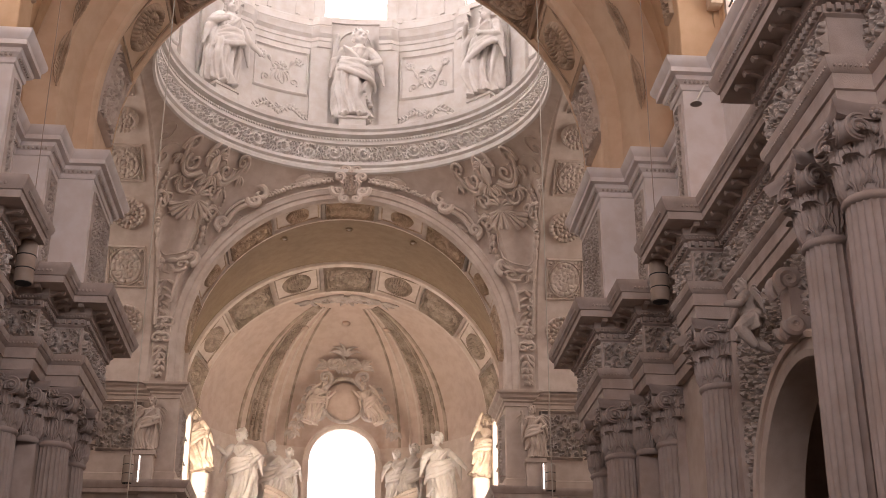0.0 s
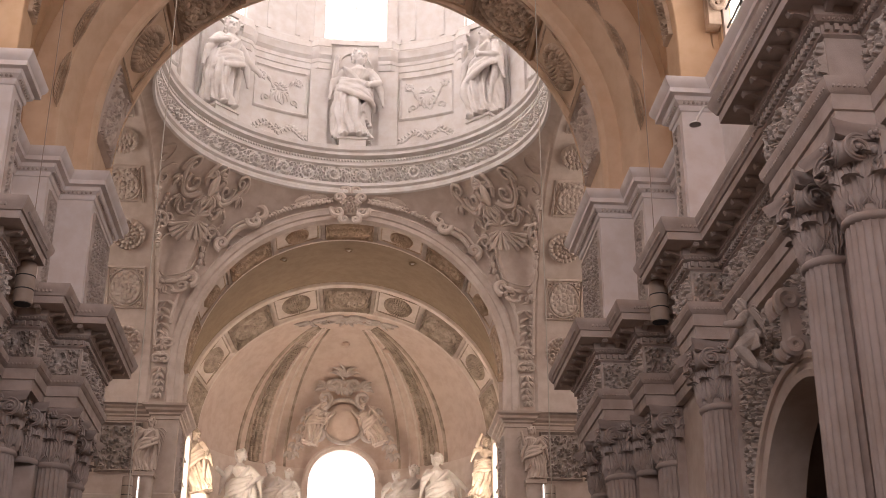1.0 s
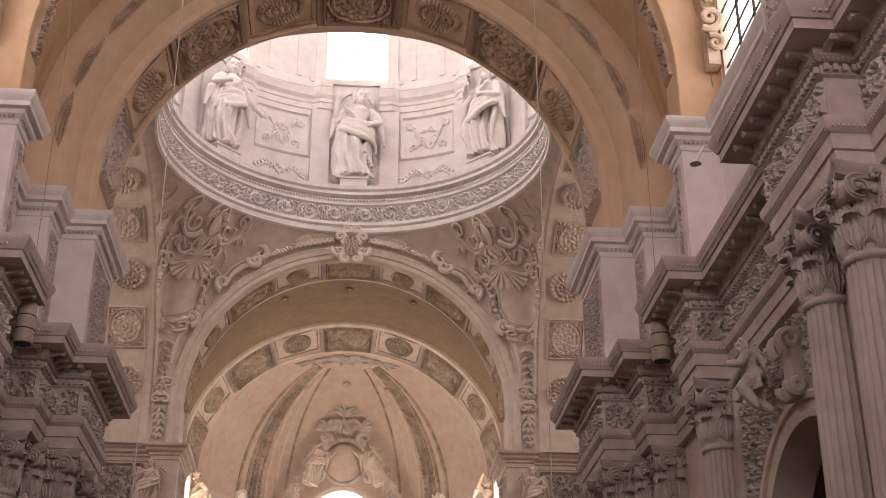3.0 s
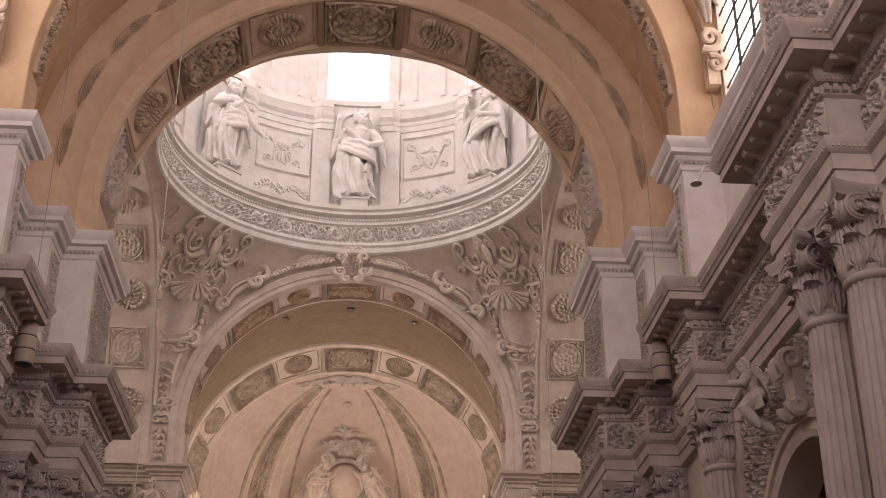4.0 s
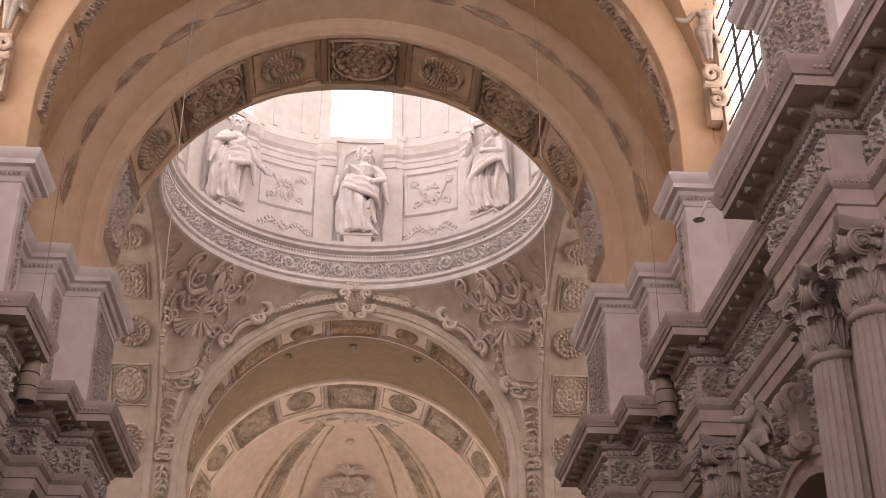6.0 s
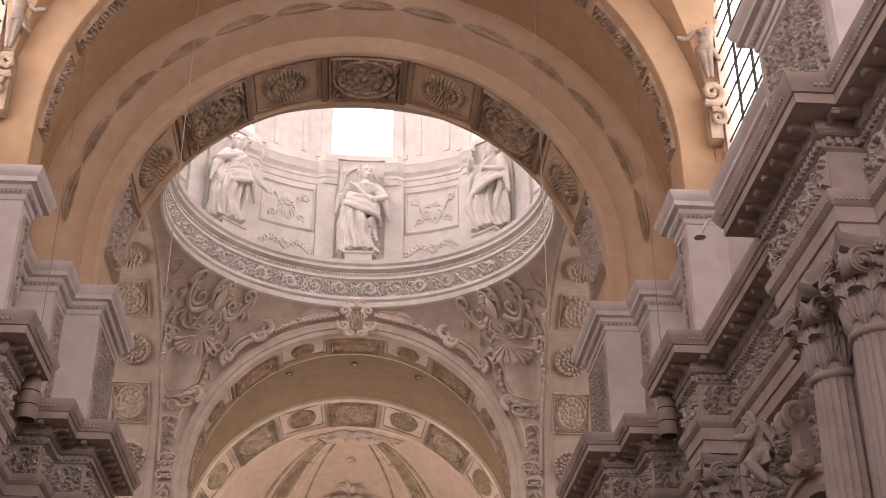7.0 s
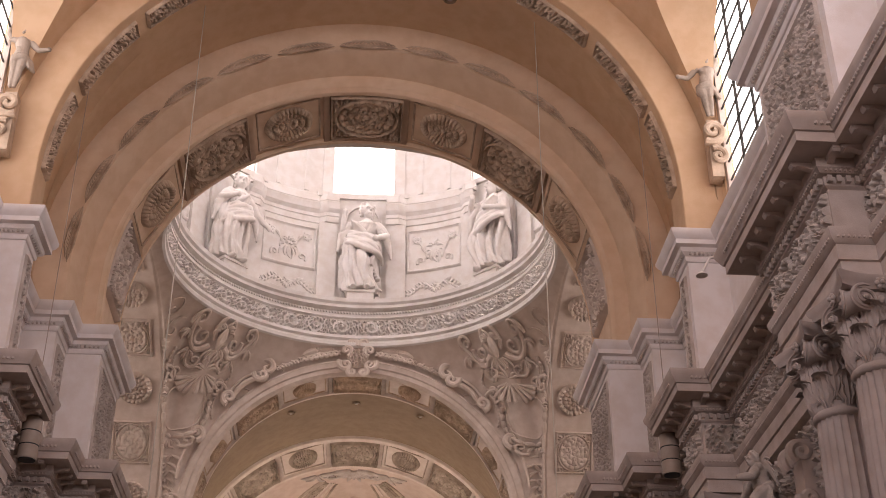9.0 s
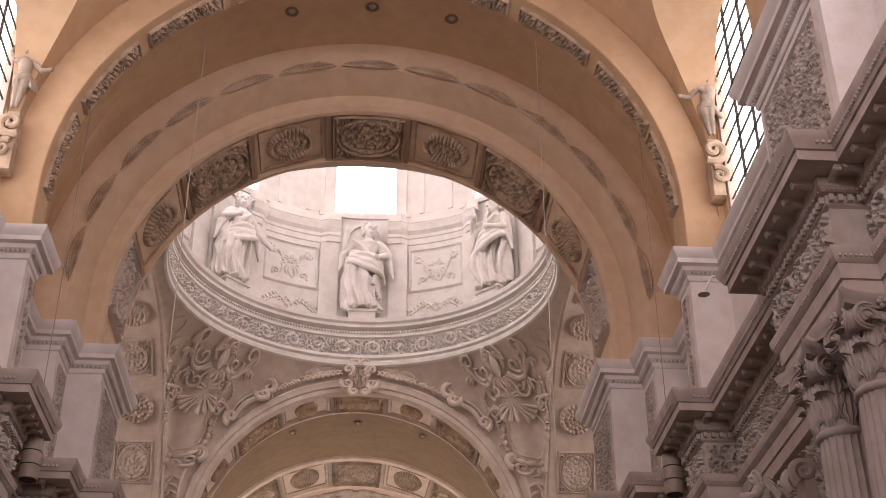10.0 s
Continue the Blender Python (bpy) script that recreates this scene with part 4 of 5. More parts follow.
structure("wall_apse", Geo().box(-7, 7, 58.0, 58.4, 0.2, 24), SHELL, "rough outer wall behind the apse", 30)

# ---- columns ----
def thing(name, x, y, z, label, category, group="", turn=0.0):
    ob = tagged(new(name), label, category, group)
    ob.matrix_world = Matrix.Translation(at(x, y, z)) @ Matrix.Rotation(radians(turn), 4, "Z")
    return ob


def leaf(g, ang, r0, z0, h, w, curl):
    """One acanthus leaf standing on a bell, curling outwards at the tip, with lobed edges."""
    n, m = 18, 15
    t = np.linspace(0, 1, n)
    out = -0.03 + 0.06 * np.clip(t / 0.15, 0, 1) + 0.03 * t + curl * np.clip(t - 0.55, 0, 1) ** 1.5 * 3.3
    up = h * (np.sin(t * 1.75) / math.sin(1.571)) * np.where(t > 0.9, 0.985, 1)
    half = w * np.clip(np.sin(0.45 + t * 2.55), 0, 1) ** 0.8 * (0.55 + 0.45 * np.abs(np.cos(t * 14)) ** 0.6)
    rows_ = []
    for i in range(n):
        v = np.linspace(-1, 1, m)
        rad = r0 + out[i] + 0.035 * (1 - v ** 2) + 0.016 * np.cos(v * 14)
        a = ang + v * half[i] / (r0 + 0.02)
        rows_.append(np.c_[rad * np.cos(a), rad * np.sin(a), np.full(m, z0 + up[i])])
    front = np.array(rows_)
    back = front.copy()
    back[..., :2] *= 0.93
    g.grid(front).grid(back[:, ::-1])


def spiral(turns, r0, r1, n=40, start=0.0, cw=1):
    a = np.linspace(0, turns * 2 * math.pi, n)
    r = r0 + (r1 - r0) * (a / a[-1]) ** 0.8
    return np.c_[r * np.cos(start + cw * a), r * np.sin(start + cw * a)]


def bell_mesh():
    g = Geo()
    g.lathe([(0.30, -0.08), (0.345, -0.06), (0.36, -0.02), (0.345, 0.02), (0.32, 0.04), (0.32, 0.08), (0.325, 0.5), (0.34, 0.72), (0.38, 0.84), (0.38, 0.90), (0.2, 0.92)], 32)
    for k in range(16):
        a = k * math.pi / 8
        g.ball((0.375 * math.cos(a), 0.375 * math.sin(a), 0.80), (0.045, 0.045, 0.06), 6, 5)
    return g


def volute_mesh():
    """Corner scroll: two spiral faces that splay apart towards the bell, with a hollow band between."""
    g = Geo()
    sp = spiral(2.4, 0.18, 0.02, 48, 1.9, -1)
    spread = lambda u: 0.045 + 0.6 * (0.18 - u)
    for side in (-1, 1):
        g.tube([(0.45 + u, side * spread(u), 0.80 + v) for u, v in sp], np.linspace(0.024, 0.015, 48), 6)
        g.ball((0.45, side * (spread(0) + 0.01), 0.80), 0.035, 8, 6)
    a = np.linspace(0, 2 * math.pi, 33)[:-1]
    face = ((0.0, -0.92), (0.17, -0.92), (0.175, -0.8), (0.15, -0.35), (0.145, 0.0), (0.15, 0.35), (0.175, 0.8), (0.17, 0.92), (0.0, 0.92))
    g.grid(np.array([[(0.45 + r * math.cos(x), y * spread(r * math.cos(x)), 0.80 + r * math.sin(x)) for r, y in face] for x in a]), close_u=True)
    return g


def abacus_mesh():
    g = Geo()
    t = np.linspace(-1, 1, 11)[:-1]
    ring_ = []
    for k in range(4):
        b = k * math.pi / 2
        for v in t:
            x, y = 0.44 + 0.14 * v * v, 0.56 * v
            ring_.append((x * math.cos(b) - y * math.sin(b), x * math.sin(b) + y * math.cos(b)))
    ring_ = np.array(ring_)
    prof_ = [(0.55, 0.90), (0.92, 0.92), (0.94, 0.98), (0.98, 1.00), (1.02, 1.06), (1.02, 1.10), (0.5, 1.105)]
    return g.grid(np.array([[(s * x, s * y, z) for s, z in prof_] for x, y in ring_]), close_u=True)


def flower_mesh():
    g = Geo().ball((0.485, 0, 0.98), (0.04, 0.03, 0.03), 8, 6)
    for k in range(6):
        a = k * math.pi / 3
        g.ball((0.455, 0.052 * math.cos(a), 0.98 + 0.052 * math.sin(a)), (0.03, 0.034, 0.034), 8, 6)
    return g


LOW, HIGH = Geo(), Geo()
leaf(LOW, 0.0, 0.32, 0.02, 0.44, 0.16, 0.15)
leaf(HIGH, 0.0, 0.33, 0.12, 0.60, 0.155, 0.17)
CAP_PARTS = {"bell": bell_mesh().data("capital", COLUMN, True, 50), "low": LOW.data("leaf", COLUMN, True, 50), "high": HIGH.data("leaf", COLUMN, True, 50),
             "volute": volute_mesh().data("volute", COLUMN, True, 50), "abacus": abacus_mesh().data("abacus", COLUMN, True, 50),
             "flower": flower_mesh().data("flower", COLUMN, True, 50)}


def capital(owner):
    cap = part("capital", CAP_PARTS["bell"], None, owner, "carved leaf capital with corner scrolls")
    for nm, key, n, first in (("leaf", "low", 8, 0), ("leaf", "high", 8, 22.5), ("volute", "volute", 4, 45), ("flower", "flower", 4, 0)):
        for k in range(n):
            part(nm, CAP_PARTS[key], None, cap).rotation_euler = (0, 0, radians(first + k * 360 / n))
    part("abacus", CAP_PARTS["abacus"], None, cap)
    return cap


def shaft_mesh(flutes=22):
    g = Geo()
    n = flutes * 8
    a = np.arange(n) * 2 * math.pi / n
    dent = np.abs(np.sin(a * flutes / 2)) ** 0.55
    rows_ = []
    for z, r, d in ((2.62, 0.385, 0), (2.70, 0.375, 0), (2.74, 0.372, 0.7), (2.80, 0.37, 1), (5.0, 0.36, 1), (6.6, 0.342, 1), (7.6, 0.322, 1), (7.82, 0.317, 1), (7.87, 0.316, 0.75), (7.90, 0.316, 0), (7.95, 0.316, 0), (8.0, 0.33, 0), (8.03, 0.33, 0)):
        rad = r * (1 - 0.085 * d * dent)
        rows_.append(np.c_[rad * np.cos(a), rad * np.sin(a), np.full(n, z)])
    g.grid(np.array(rows_), close_v=True)
    return g


SHAFT = shaft_mesh().data("shaft", COLUMN, True, 50)
CBASE = Geo().lathe([(0.0, 2.14), (0.52, 2.14), (0.55, 2.22), (0.52, 2.32), (0.44, 2.36), (0.43, 2.42), (0.47, 2.48), (0.46, 2.56), (0.39, 2.62)], 32).data("base", GREY, True)
PED = Geo().box(-0.56, 0.56, -0.56, 0.56, 1.90, 2.14).box(-0.5, 0.5, -0.5, 0.5, 0.3, 1.90).box(-0.58, 0.58, -0.58, 0.58, 0, 0.3).data("pedestal", GREY, True)
FOOT_Z = 0.32
col = thing("column", 6.5, 21.5, FOOT_Z, "fluted grey stucco column with leafy composite capital", "column", "columns along the nave")
for nm, me in (("shaft", SHAFT), ("base", CBASE), ("pedestal", PED)):
    part(nm, me, None, col)
capital(col).location = (0, 0, 7.95 * U)
for x, y in ((5.80, 26.45), (5.80, 28.1), (6.62, 25.35), (6.24, 13.85), (6.2, 15.2)):
    copy_thing(col, Matrix.Translation(at(x, y, FOOT_Z)))
for x, y in ((6.5, 21.5), (5.80, 26.45), (5.80, 28.1), (6.62, 25.35), (6.24, 13.85), (6.2, 15.2)):
    copy_thing(col, Matrix.Translation(at(-x, y, FOOT_Z)))
# pilaster capitals between the columns
pil = thing("pilaster", 6.28, 25.92, FOOT_Z, "flat grey stucco pilaster with leafy capital", "pilaster", "pilasters on the crossing piers")
ob = capital(pil)
ob.location, ob.scale = (0, 0.1, 7.95 * U), (0.8, 0.8, 1)
part("shaft", Geo().box(-0.25, 0.25, 0.0, 0.4, 0, 7.95), GREY, pil, "", True)
copy_thing(pil, Matrix.Translation(at(-6.28, 25.92, FOOT_Z)))


# ---- statues ----
def head(g, c, turn=0.0, size=1.0, rnd=None):
    """Head with brow, nose, jaw and curled hair, facing -y turned by an angle."""
    c = np.asarray(c, float)
    ct, st_ = math.cos(turn), math.sin(turn)
    def put(x, y, z):
        return c + size * np.array([x * ct - y * st_, x * st_ + y * ct, z])
    g.ball(put(0, 0.006, 0.012), size * np.array([0.050, 0.060, 0.062]), 16, 12)
    g.ball(put(0, -0.020, -0.028), size * np.array([0.036, 0.036, 0.040]), 14, 10)
    g.tube([put(0, -0.052, 0.014), put(0, -0.067, -0.014)], [size * 0.008, size * 0.013], 6)
    g.tube([put(-0.034, -0.047, 0.018), put(0, -0.057, 0.020), put(0.034, -0.047, 0.018)], size * 0.009, 6)
    g.tube([put(-0.016, -0.054, -0.034), put(0.016, -0.054, -0.034)], size * 0.008, 6)
    for k in range(34):
        u, v = rnd.uniform(0.15, math.pi - 0.15), rnd.uniform(-0.5, 1.45)
        g.ball(put(0.056 * math.cos(u) * math.cos(v), 0.012 + 0.058 * math.sin(u) * math.cos(v), 0.02 + 0.062 * math.sin(v)), size * rnd.uniform(0.014, 0.021), 6, 5)
    for e in (-1, 1):
        for k in range(5):
            g.ball(put(e * 0.050, -0.022 + 0.012 * k, 0.055 - 0.022 * k), size * 0.016, 6, 5)


def figure(h, seed, arms, wings=False, folds=1.35, lean=0.055):
    """A draped standing figure with its weight on one leg, feet at 0, h high, facing -y."""
    g = Geo()
    rnd = random.Random(seed)
    n, m = 96, 84
    zz = np.linspace(0.02, 0.83, m)
    hw = np.interp(zz, [0, 0.05, 0.2, 0.4, 0.52, 0.62, 0.70, 0.76, 0.80, 0.83], [0.15, 0.15, 0.125, 0.13, 0.135, 0.092, 0.115, 0.118, 0.060, 0.036])
    hd = hw * np.interp(zz, [0, 0.4, 0.62, 0.74, 0.83], [0.85, 0.78, 0.74, 0.72, 0.95])
    a = np.arange(n) * 2 * math.pi / n
    rows_ = []
    p1, p2 = rnd.uniform(0, 6), rnd.uniform(0, 6)
    side = 1 if seed % 2 else -1
    for z, w, d in zip(zz, hw, hd):
        low = np.clip((0.60 - z) / 0.22, 0, 1)
        sheer = side * 3.2 * z
        pleat = np.abs(np.sin(4.5 * a + p1 + sheer)) ** 0.7
        fine = np.abs(np.sin(9 * a - 1.6 * sheer + p2))
        f = 0.34 * low * (pleat - 0.55) + 0.15 * (0.3 + 0.7 * low) * (fine - 0.6) + 0.05 * np.sin(3 * a + 25 * z + p1)
        k = 1 + folds * f
        front = np.angle(np.exp(1j * (a + math.pi / 2 - side * 0.55)))
        knee = 0.065 * np.exp(-((z - 0.30) / 0.13) ** 2) * np.exp(-(front / 0.45) ** 2)
        sx = lean * math.sin(z * 5.5 + p1)
        rows_.append(np.c_[w * k * np.cos(a) + sx + knee * 0.4 * side, (d * k + knee) * np.sin(a), np.full(n, z)])
    base = g.n
    g.grid(np.array(rows_), close_v=True)
    g.f += [[base + i for i in range(n)], [base + (m - 1) * n + i for i in range(n)][::-1]]
    hx = lean * math.sin(0.84 * 5.5 + p1)
    g.tube([(hx, 0.005, 0.78), (hx, -0.008, 0.87)], 0.034, 10)
    head(g, (hx, -0.014, 0.912), side * 0.45, 1.2, rnd)
    for sd, elbow, hand in arms:
        sh_ = np.array([hx * 0.8 + sd * 0.105, 0, 0.765])
        e, w = np.array(elbow), np.array(hand)
        g.ball(sh_ + (0, 0, -0.01), (0.05, 0.048, 0.05), 10, 8)
        g.tube(np.array([sh_, sh_ * 0.5 + e * 0.5 + (0, -0.01, 0.005), e, e * 0.5 + w * 0.5, w]), [0.046, 0.044, 0.036, 0.031, 0.02], 10)
        g.ball(w, (0.026, 0.024, 0.034), 8, 6)
        for k in range(3):
            g.tube([sh_ + (0, 0.01 * k, 0.01), (sh_ + e) / 2 + (0, 0.012 * k, -0.03), e + (0.006 * k * sd, 0.02, -0.06), e + (sd * (0.01 + 0.018 * k), 0.03, -0.15 - 0.05 * k)], [0.04, 0.045, 0.035, 0.012], 8)
    # mantle: a gathered roll round the hips, hanging and flying ends
    for k in range(7):
        q = np.linspace(0, 1, 22)
        ang = -math.pi / 2 + side * (q - 0.5) * 3.4
        rx, ry = 0.145 + 0.006 * k, 0.125 + 0.004 * k
        zc = 0.60 - 0.026 * k - 0.13 * (q - 0.5) * (1 + 0.12 * k) + 0.012 * np.sin(q * 11 + k * 1.9)
        g.tube(np.c_[rx * np.cos(ang) + 0.4 * hx, ry * np.sin(ang), zc], (0.013 + 0.010 * np.sin(q * math.pi)) * (1 + 0.3 * math.sin(k * 2.3)), 7)
    for k in range(5):
        q = np.linspace(0, 1, 16)
        g.tube(np.c_[-side * (0.11 - 0.20 * q) + 0.012 * k * side, -0.075 - 0.035 * np.sin(q * math.pi) + 0.008 * k, 0.775 - 0.20 * q - 0.022 * k], 0.011 + 0.008 * np.sin(q * math.pi), 6)
    for k in range(5):
        q = np.linspace(0, 1, 14)
        x0 = side * (0.115 + 0.010 * k)
        g.tube(np.c_[x0 + side * (0.025 * np.sin(q * 4.5 + 0.3 * k) + 0.006 * k * q), -0.07 + 0.022 * k + 0.015 * np.sin(q * 6 + k), 0.58 - (0.30 + 0.03 * k) * q], 0.014 + 0.012 * q, 7)
    for k in range(5):
        q = np.linspace(0, 1, 12)
        g.tube(np.c_[-side * (0.13 + 0.012 * k + 0.02 * np.sin(q * 5 + k)), 0.02 * k - 0.05 + 0.01 * np.sin(q * 8), 0.60 - 0.54 * q], 0.014 + 0.012 * np.sin(q * 3), 6)
    for sx in (-0.07, 0.06):
        g.ball((sx, -0.12, 0.016), (0.03, 0.065, 0.024), 10, 6)
    g.tube([(-0.1, 0, 0.01), (0.1, 0, 0.01)], 0.05, 10)
    if wings:
        for sd in (-1, 1):
            for k in range(7):
                t = np.linspace(0, 1, 8)
                g.tube(np.c_[sd * (0.05 + 0.27 * t * (1 - 0.06 * k)), 0.08 + 0.05 * t, 0.76 + 0.14 * np.sin(t * 2.2) - 0.05 * k * t - 0.30 * t * t * (0.3 + 0.12 * k)], 0.026 * (1.1 - 0.7 * t), 6)
    return Geo().add(np.vstack(g.v) * h, g.f)


def bare_figure(h, seed, limbs, chubby=1.0, wings=False, twist=0.0):
    """An undraped figure with a cloth round the hips; limbs of (joints, radii), feet at 0, facing -y."""
    g = Geo()
    rnd = random.Random(seed)
    c = chubby
    z = np.linspace(0.46, 0.80, 12)
    r = np.interp(z, [0.46, 0.50, 0.60, 0.70, 0.76, 0.80], [0.06, 0.10, 0.08, 0.105, 0.085, 0.04]) * c
    g.tube(np.c_[0.03 * np.sin((z - 0.46) * 9) + twist * (z - 0.46), -0.02 * np.sin((z - 0.46) * 9), z], r, 14)
    top = twist * 0.34
    for e in (-1, 1):
        g.ball((top + e * 0.05, -0.065 * c, 0.715), (0.055 * c, 0.035, 0.045), 10, 8)
        g.ball((top + e * 0.105 * c, 0, 0.755), 0.045 * c, 10, 8)
        g.ball((e * 0.05 * c, 0.04, 0.47), (0.065 * c, 0.07 * c, 0.07), 10, 8)
    g.ball((0, -0.055 * c, 0.57), (0.07 * c, 0.05 * c, 0.08), 10, 8)
    g.tube([(top, 0, 0.78), (top + 0.01, -0.01, 0.87)], 0.038, 10)
    head(g, (top + 0.015, -0.02, 0.90), 0.5 if seed % 2 else -0.5, 1.0 + 0.35 * (c - 1) * 3, rnd)
    for joints, radii in limbs:
        p = np.array(joints, float)
        u = np.linspace(0, len(p) - 1, 5 * len(p))
        pts = np.c_[tuple(np.interp(u, np.arange(len(p)), p[:, i]) for i in range(3))]
        rr = np.interp(u, np.arange(len(p)), radii) * (1 + 0.16 * np.abs(np.sin(u * math.pi))) * c
        g.tube(pts, rr, 10)
        g.ball(p[-1], 0.034 * c, 8, 6)
    for k in range(6):
        q = np.linspace(0, 2 * math.pi, 26)
        g.tube(np.c_[0.105 * c * np.cos(q), 0.098 * c * np.sin(q), 0.50 - 0.018 * k + 0.03 * np.sin(q + 0.6 + 0.2 * k)], 0.016, 6)
    for k in range(5):
        q = np.linspace(0, 1, 10)
        g.tube(np.c_[0.09 + 0.015 * k + 0.05 * q, -0.05 + 0.02 * k + 0.01 * np.sin(q * 6), 0.48 - 0.2 * q], 0.016 + 0.006 * q, 6)
    if wings:
        for e in (-1, 1):
            for k in range(6):
                t = np.linspace(0, 1, 8)
                g.tube(np.c_[top + e * (0.05 + 0.2 * t * (1 - 0.06 * k)), 0.07 + 0.08 * t, 0.74 + 0.12 * np.sin(t * 2.2) - 0.05 * k * t - 0.26 * t * t * (0.3 + 0.12 * k)], 0.026 * (1.1 - 0.7 * t), 6)
    return Geo().add(np.vstack(g.v) * h, g.f)


def carved(ob, size):
    """Fuses the figure's pieces into one carved skin."""
    m = ob.modifiers.new("skin", "REMESH")
    m.mode, m.voxel_size, m.use_smooth_shade = "VOXEL", size, True
    return ob


def statue(x, y, z, h, seed, arms, label, name="statue", wings=False, turn=0.0, mat=None, tilt=(0, 0)):
    me = figure(h, seed, arms, wings).data(name, mat or WHITE, True, 60)
    ob = carved(tagged(new(name, me), label, "statue"), max(0.0068 * h * U, 0.012))
    ob.matrix_world = Matrix.Translation(at(x, y, z)) @ Matrix.Rotation(radians(turn), 4, "Z") @ Matrix.Rotation(radians(tilt[0]), 4, "Y") @ Matrix.Rotation(radians(tilt[1]), 4, "X")
    return ob


ARMS = {
    0: [(-1, (-0.19, -0.03, 0.70), (-0.17, -0.10, 0.86)), (1, (0.24, -0.02, 0.64), (0.13, -0.14, 0.55))],
    -1: [(-1, (-0.2, -0.04, 0.62), (-0.08, -0.16, 0.66)), (1, (0.24, -0.05, 0.60), (0.36, -0.10, 0.50))],
    1: [(-1, (-0.22, -0.03, 0.72), (-0.10, -0.14, 0.80)), (1, (0.21, -0.05, 0.60), (0.06, -0.17, 0.62))],
    2: [(-1, (-0.2, -0.04, 0.62), (-0.08, -0.16, 0.66)), (1, (0.24, -0.05, 0.60), (0.3, -0.10, 0.70))],
    -2: [(-1, (-0.2, -0.04, 0.62), (-0.08, -0.16, 0.66)), (1, (0.24, -0.05, 0.60), (0.3, -0.10, 0.70))],
}
for k in (-2, -1, 0, 1, 2):
    m = k * math.pi / 4
    R = 6.72
    x, y = R * math.sin(m), OY + R * math.cos(m)
    plinth = thing("plinth", x, y, 24.5, "low moulded white stucco plinth under a statue", "plinth", "plinths round the drum", -math.degrees(m))
    part("block", Geo().box(-0.5, 0.5, -0.36, 0.42, 0.1, 0.56), WHITE, plinth, "", True)
    part("cap", Geo().box(-0.56, 0.56, -0.42, 0.44, 0.56, 0.66), WHITE, plinth, "", True)
    part("foot", Geo().box(-0.56, 0.56, -0.42, 0.44, 0.0, 0.1), WHITE, plinth, "", True)
    statue(x, y, 25.16, 3.95, 11 + k, ARMS[k], "white stucco draped figure standing in a drum niche", turn=-math.degrees(m))

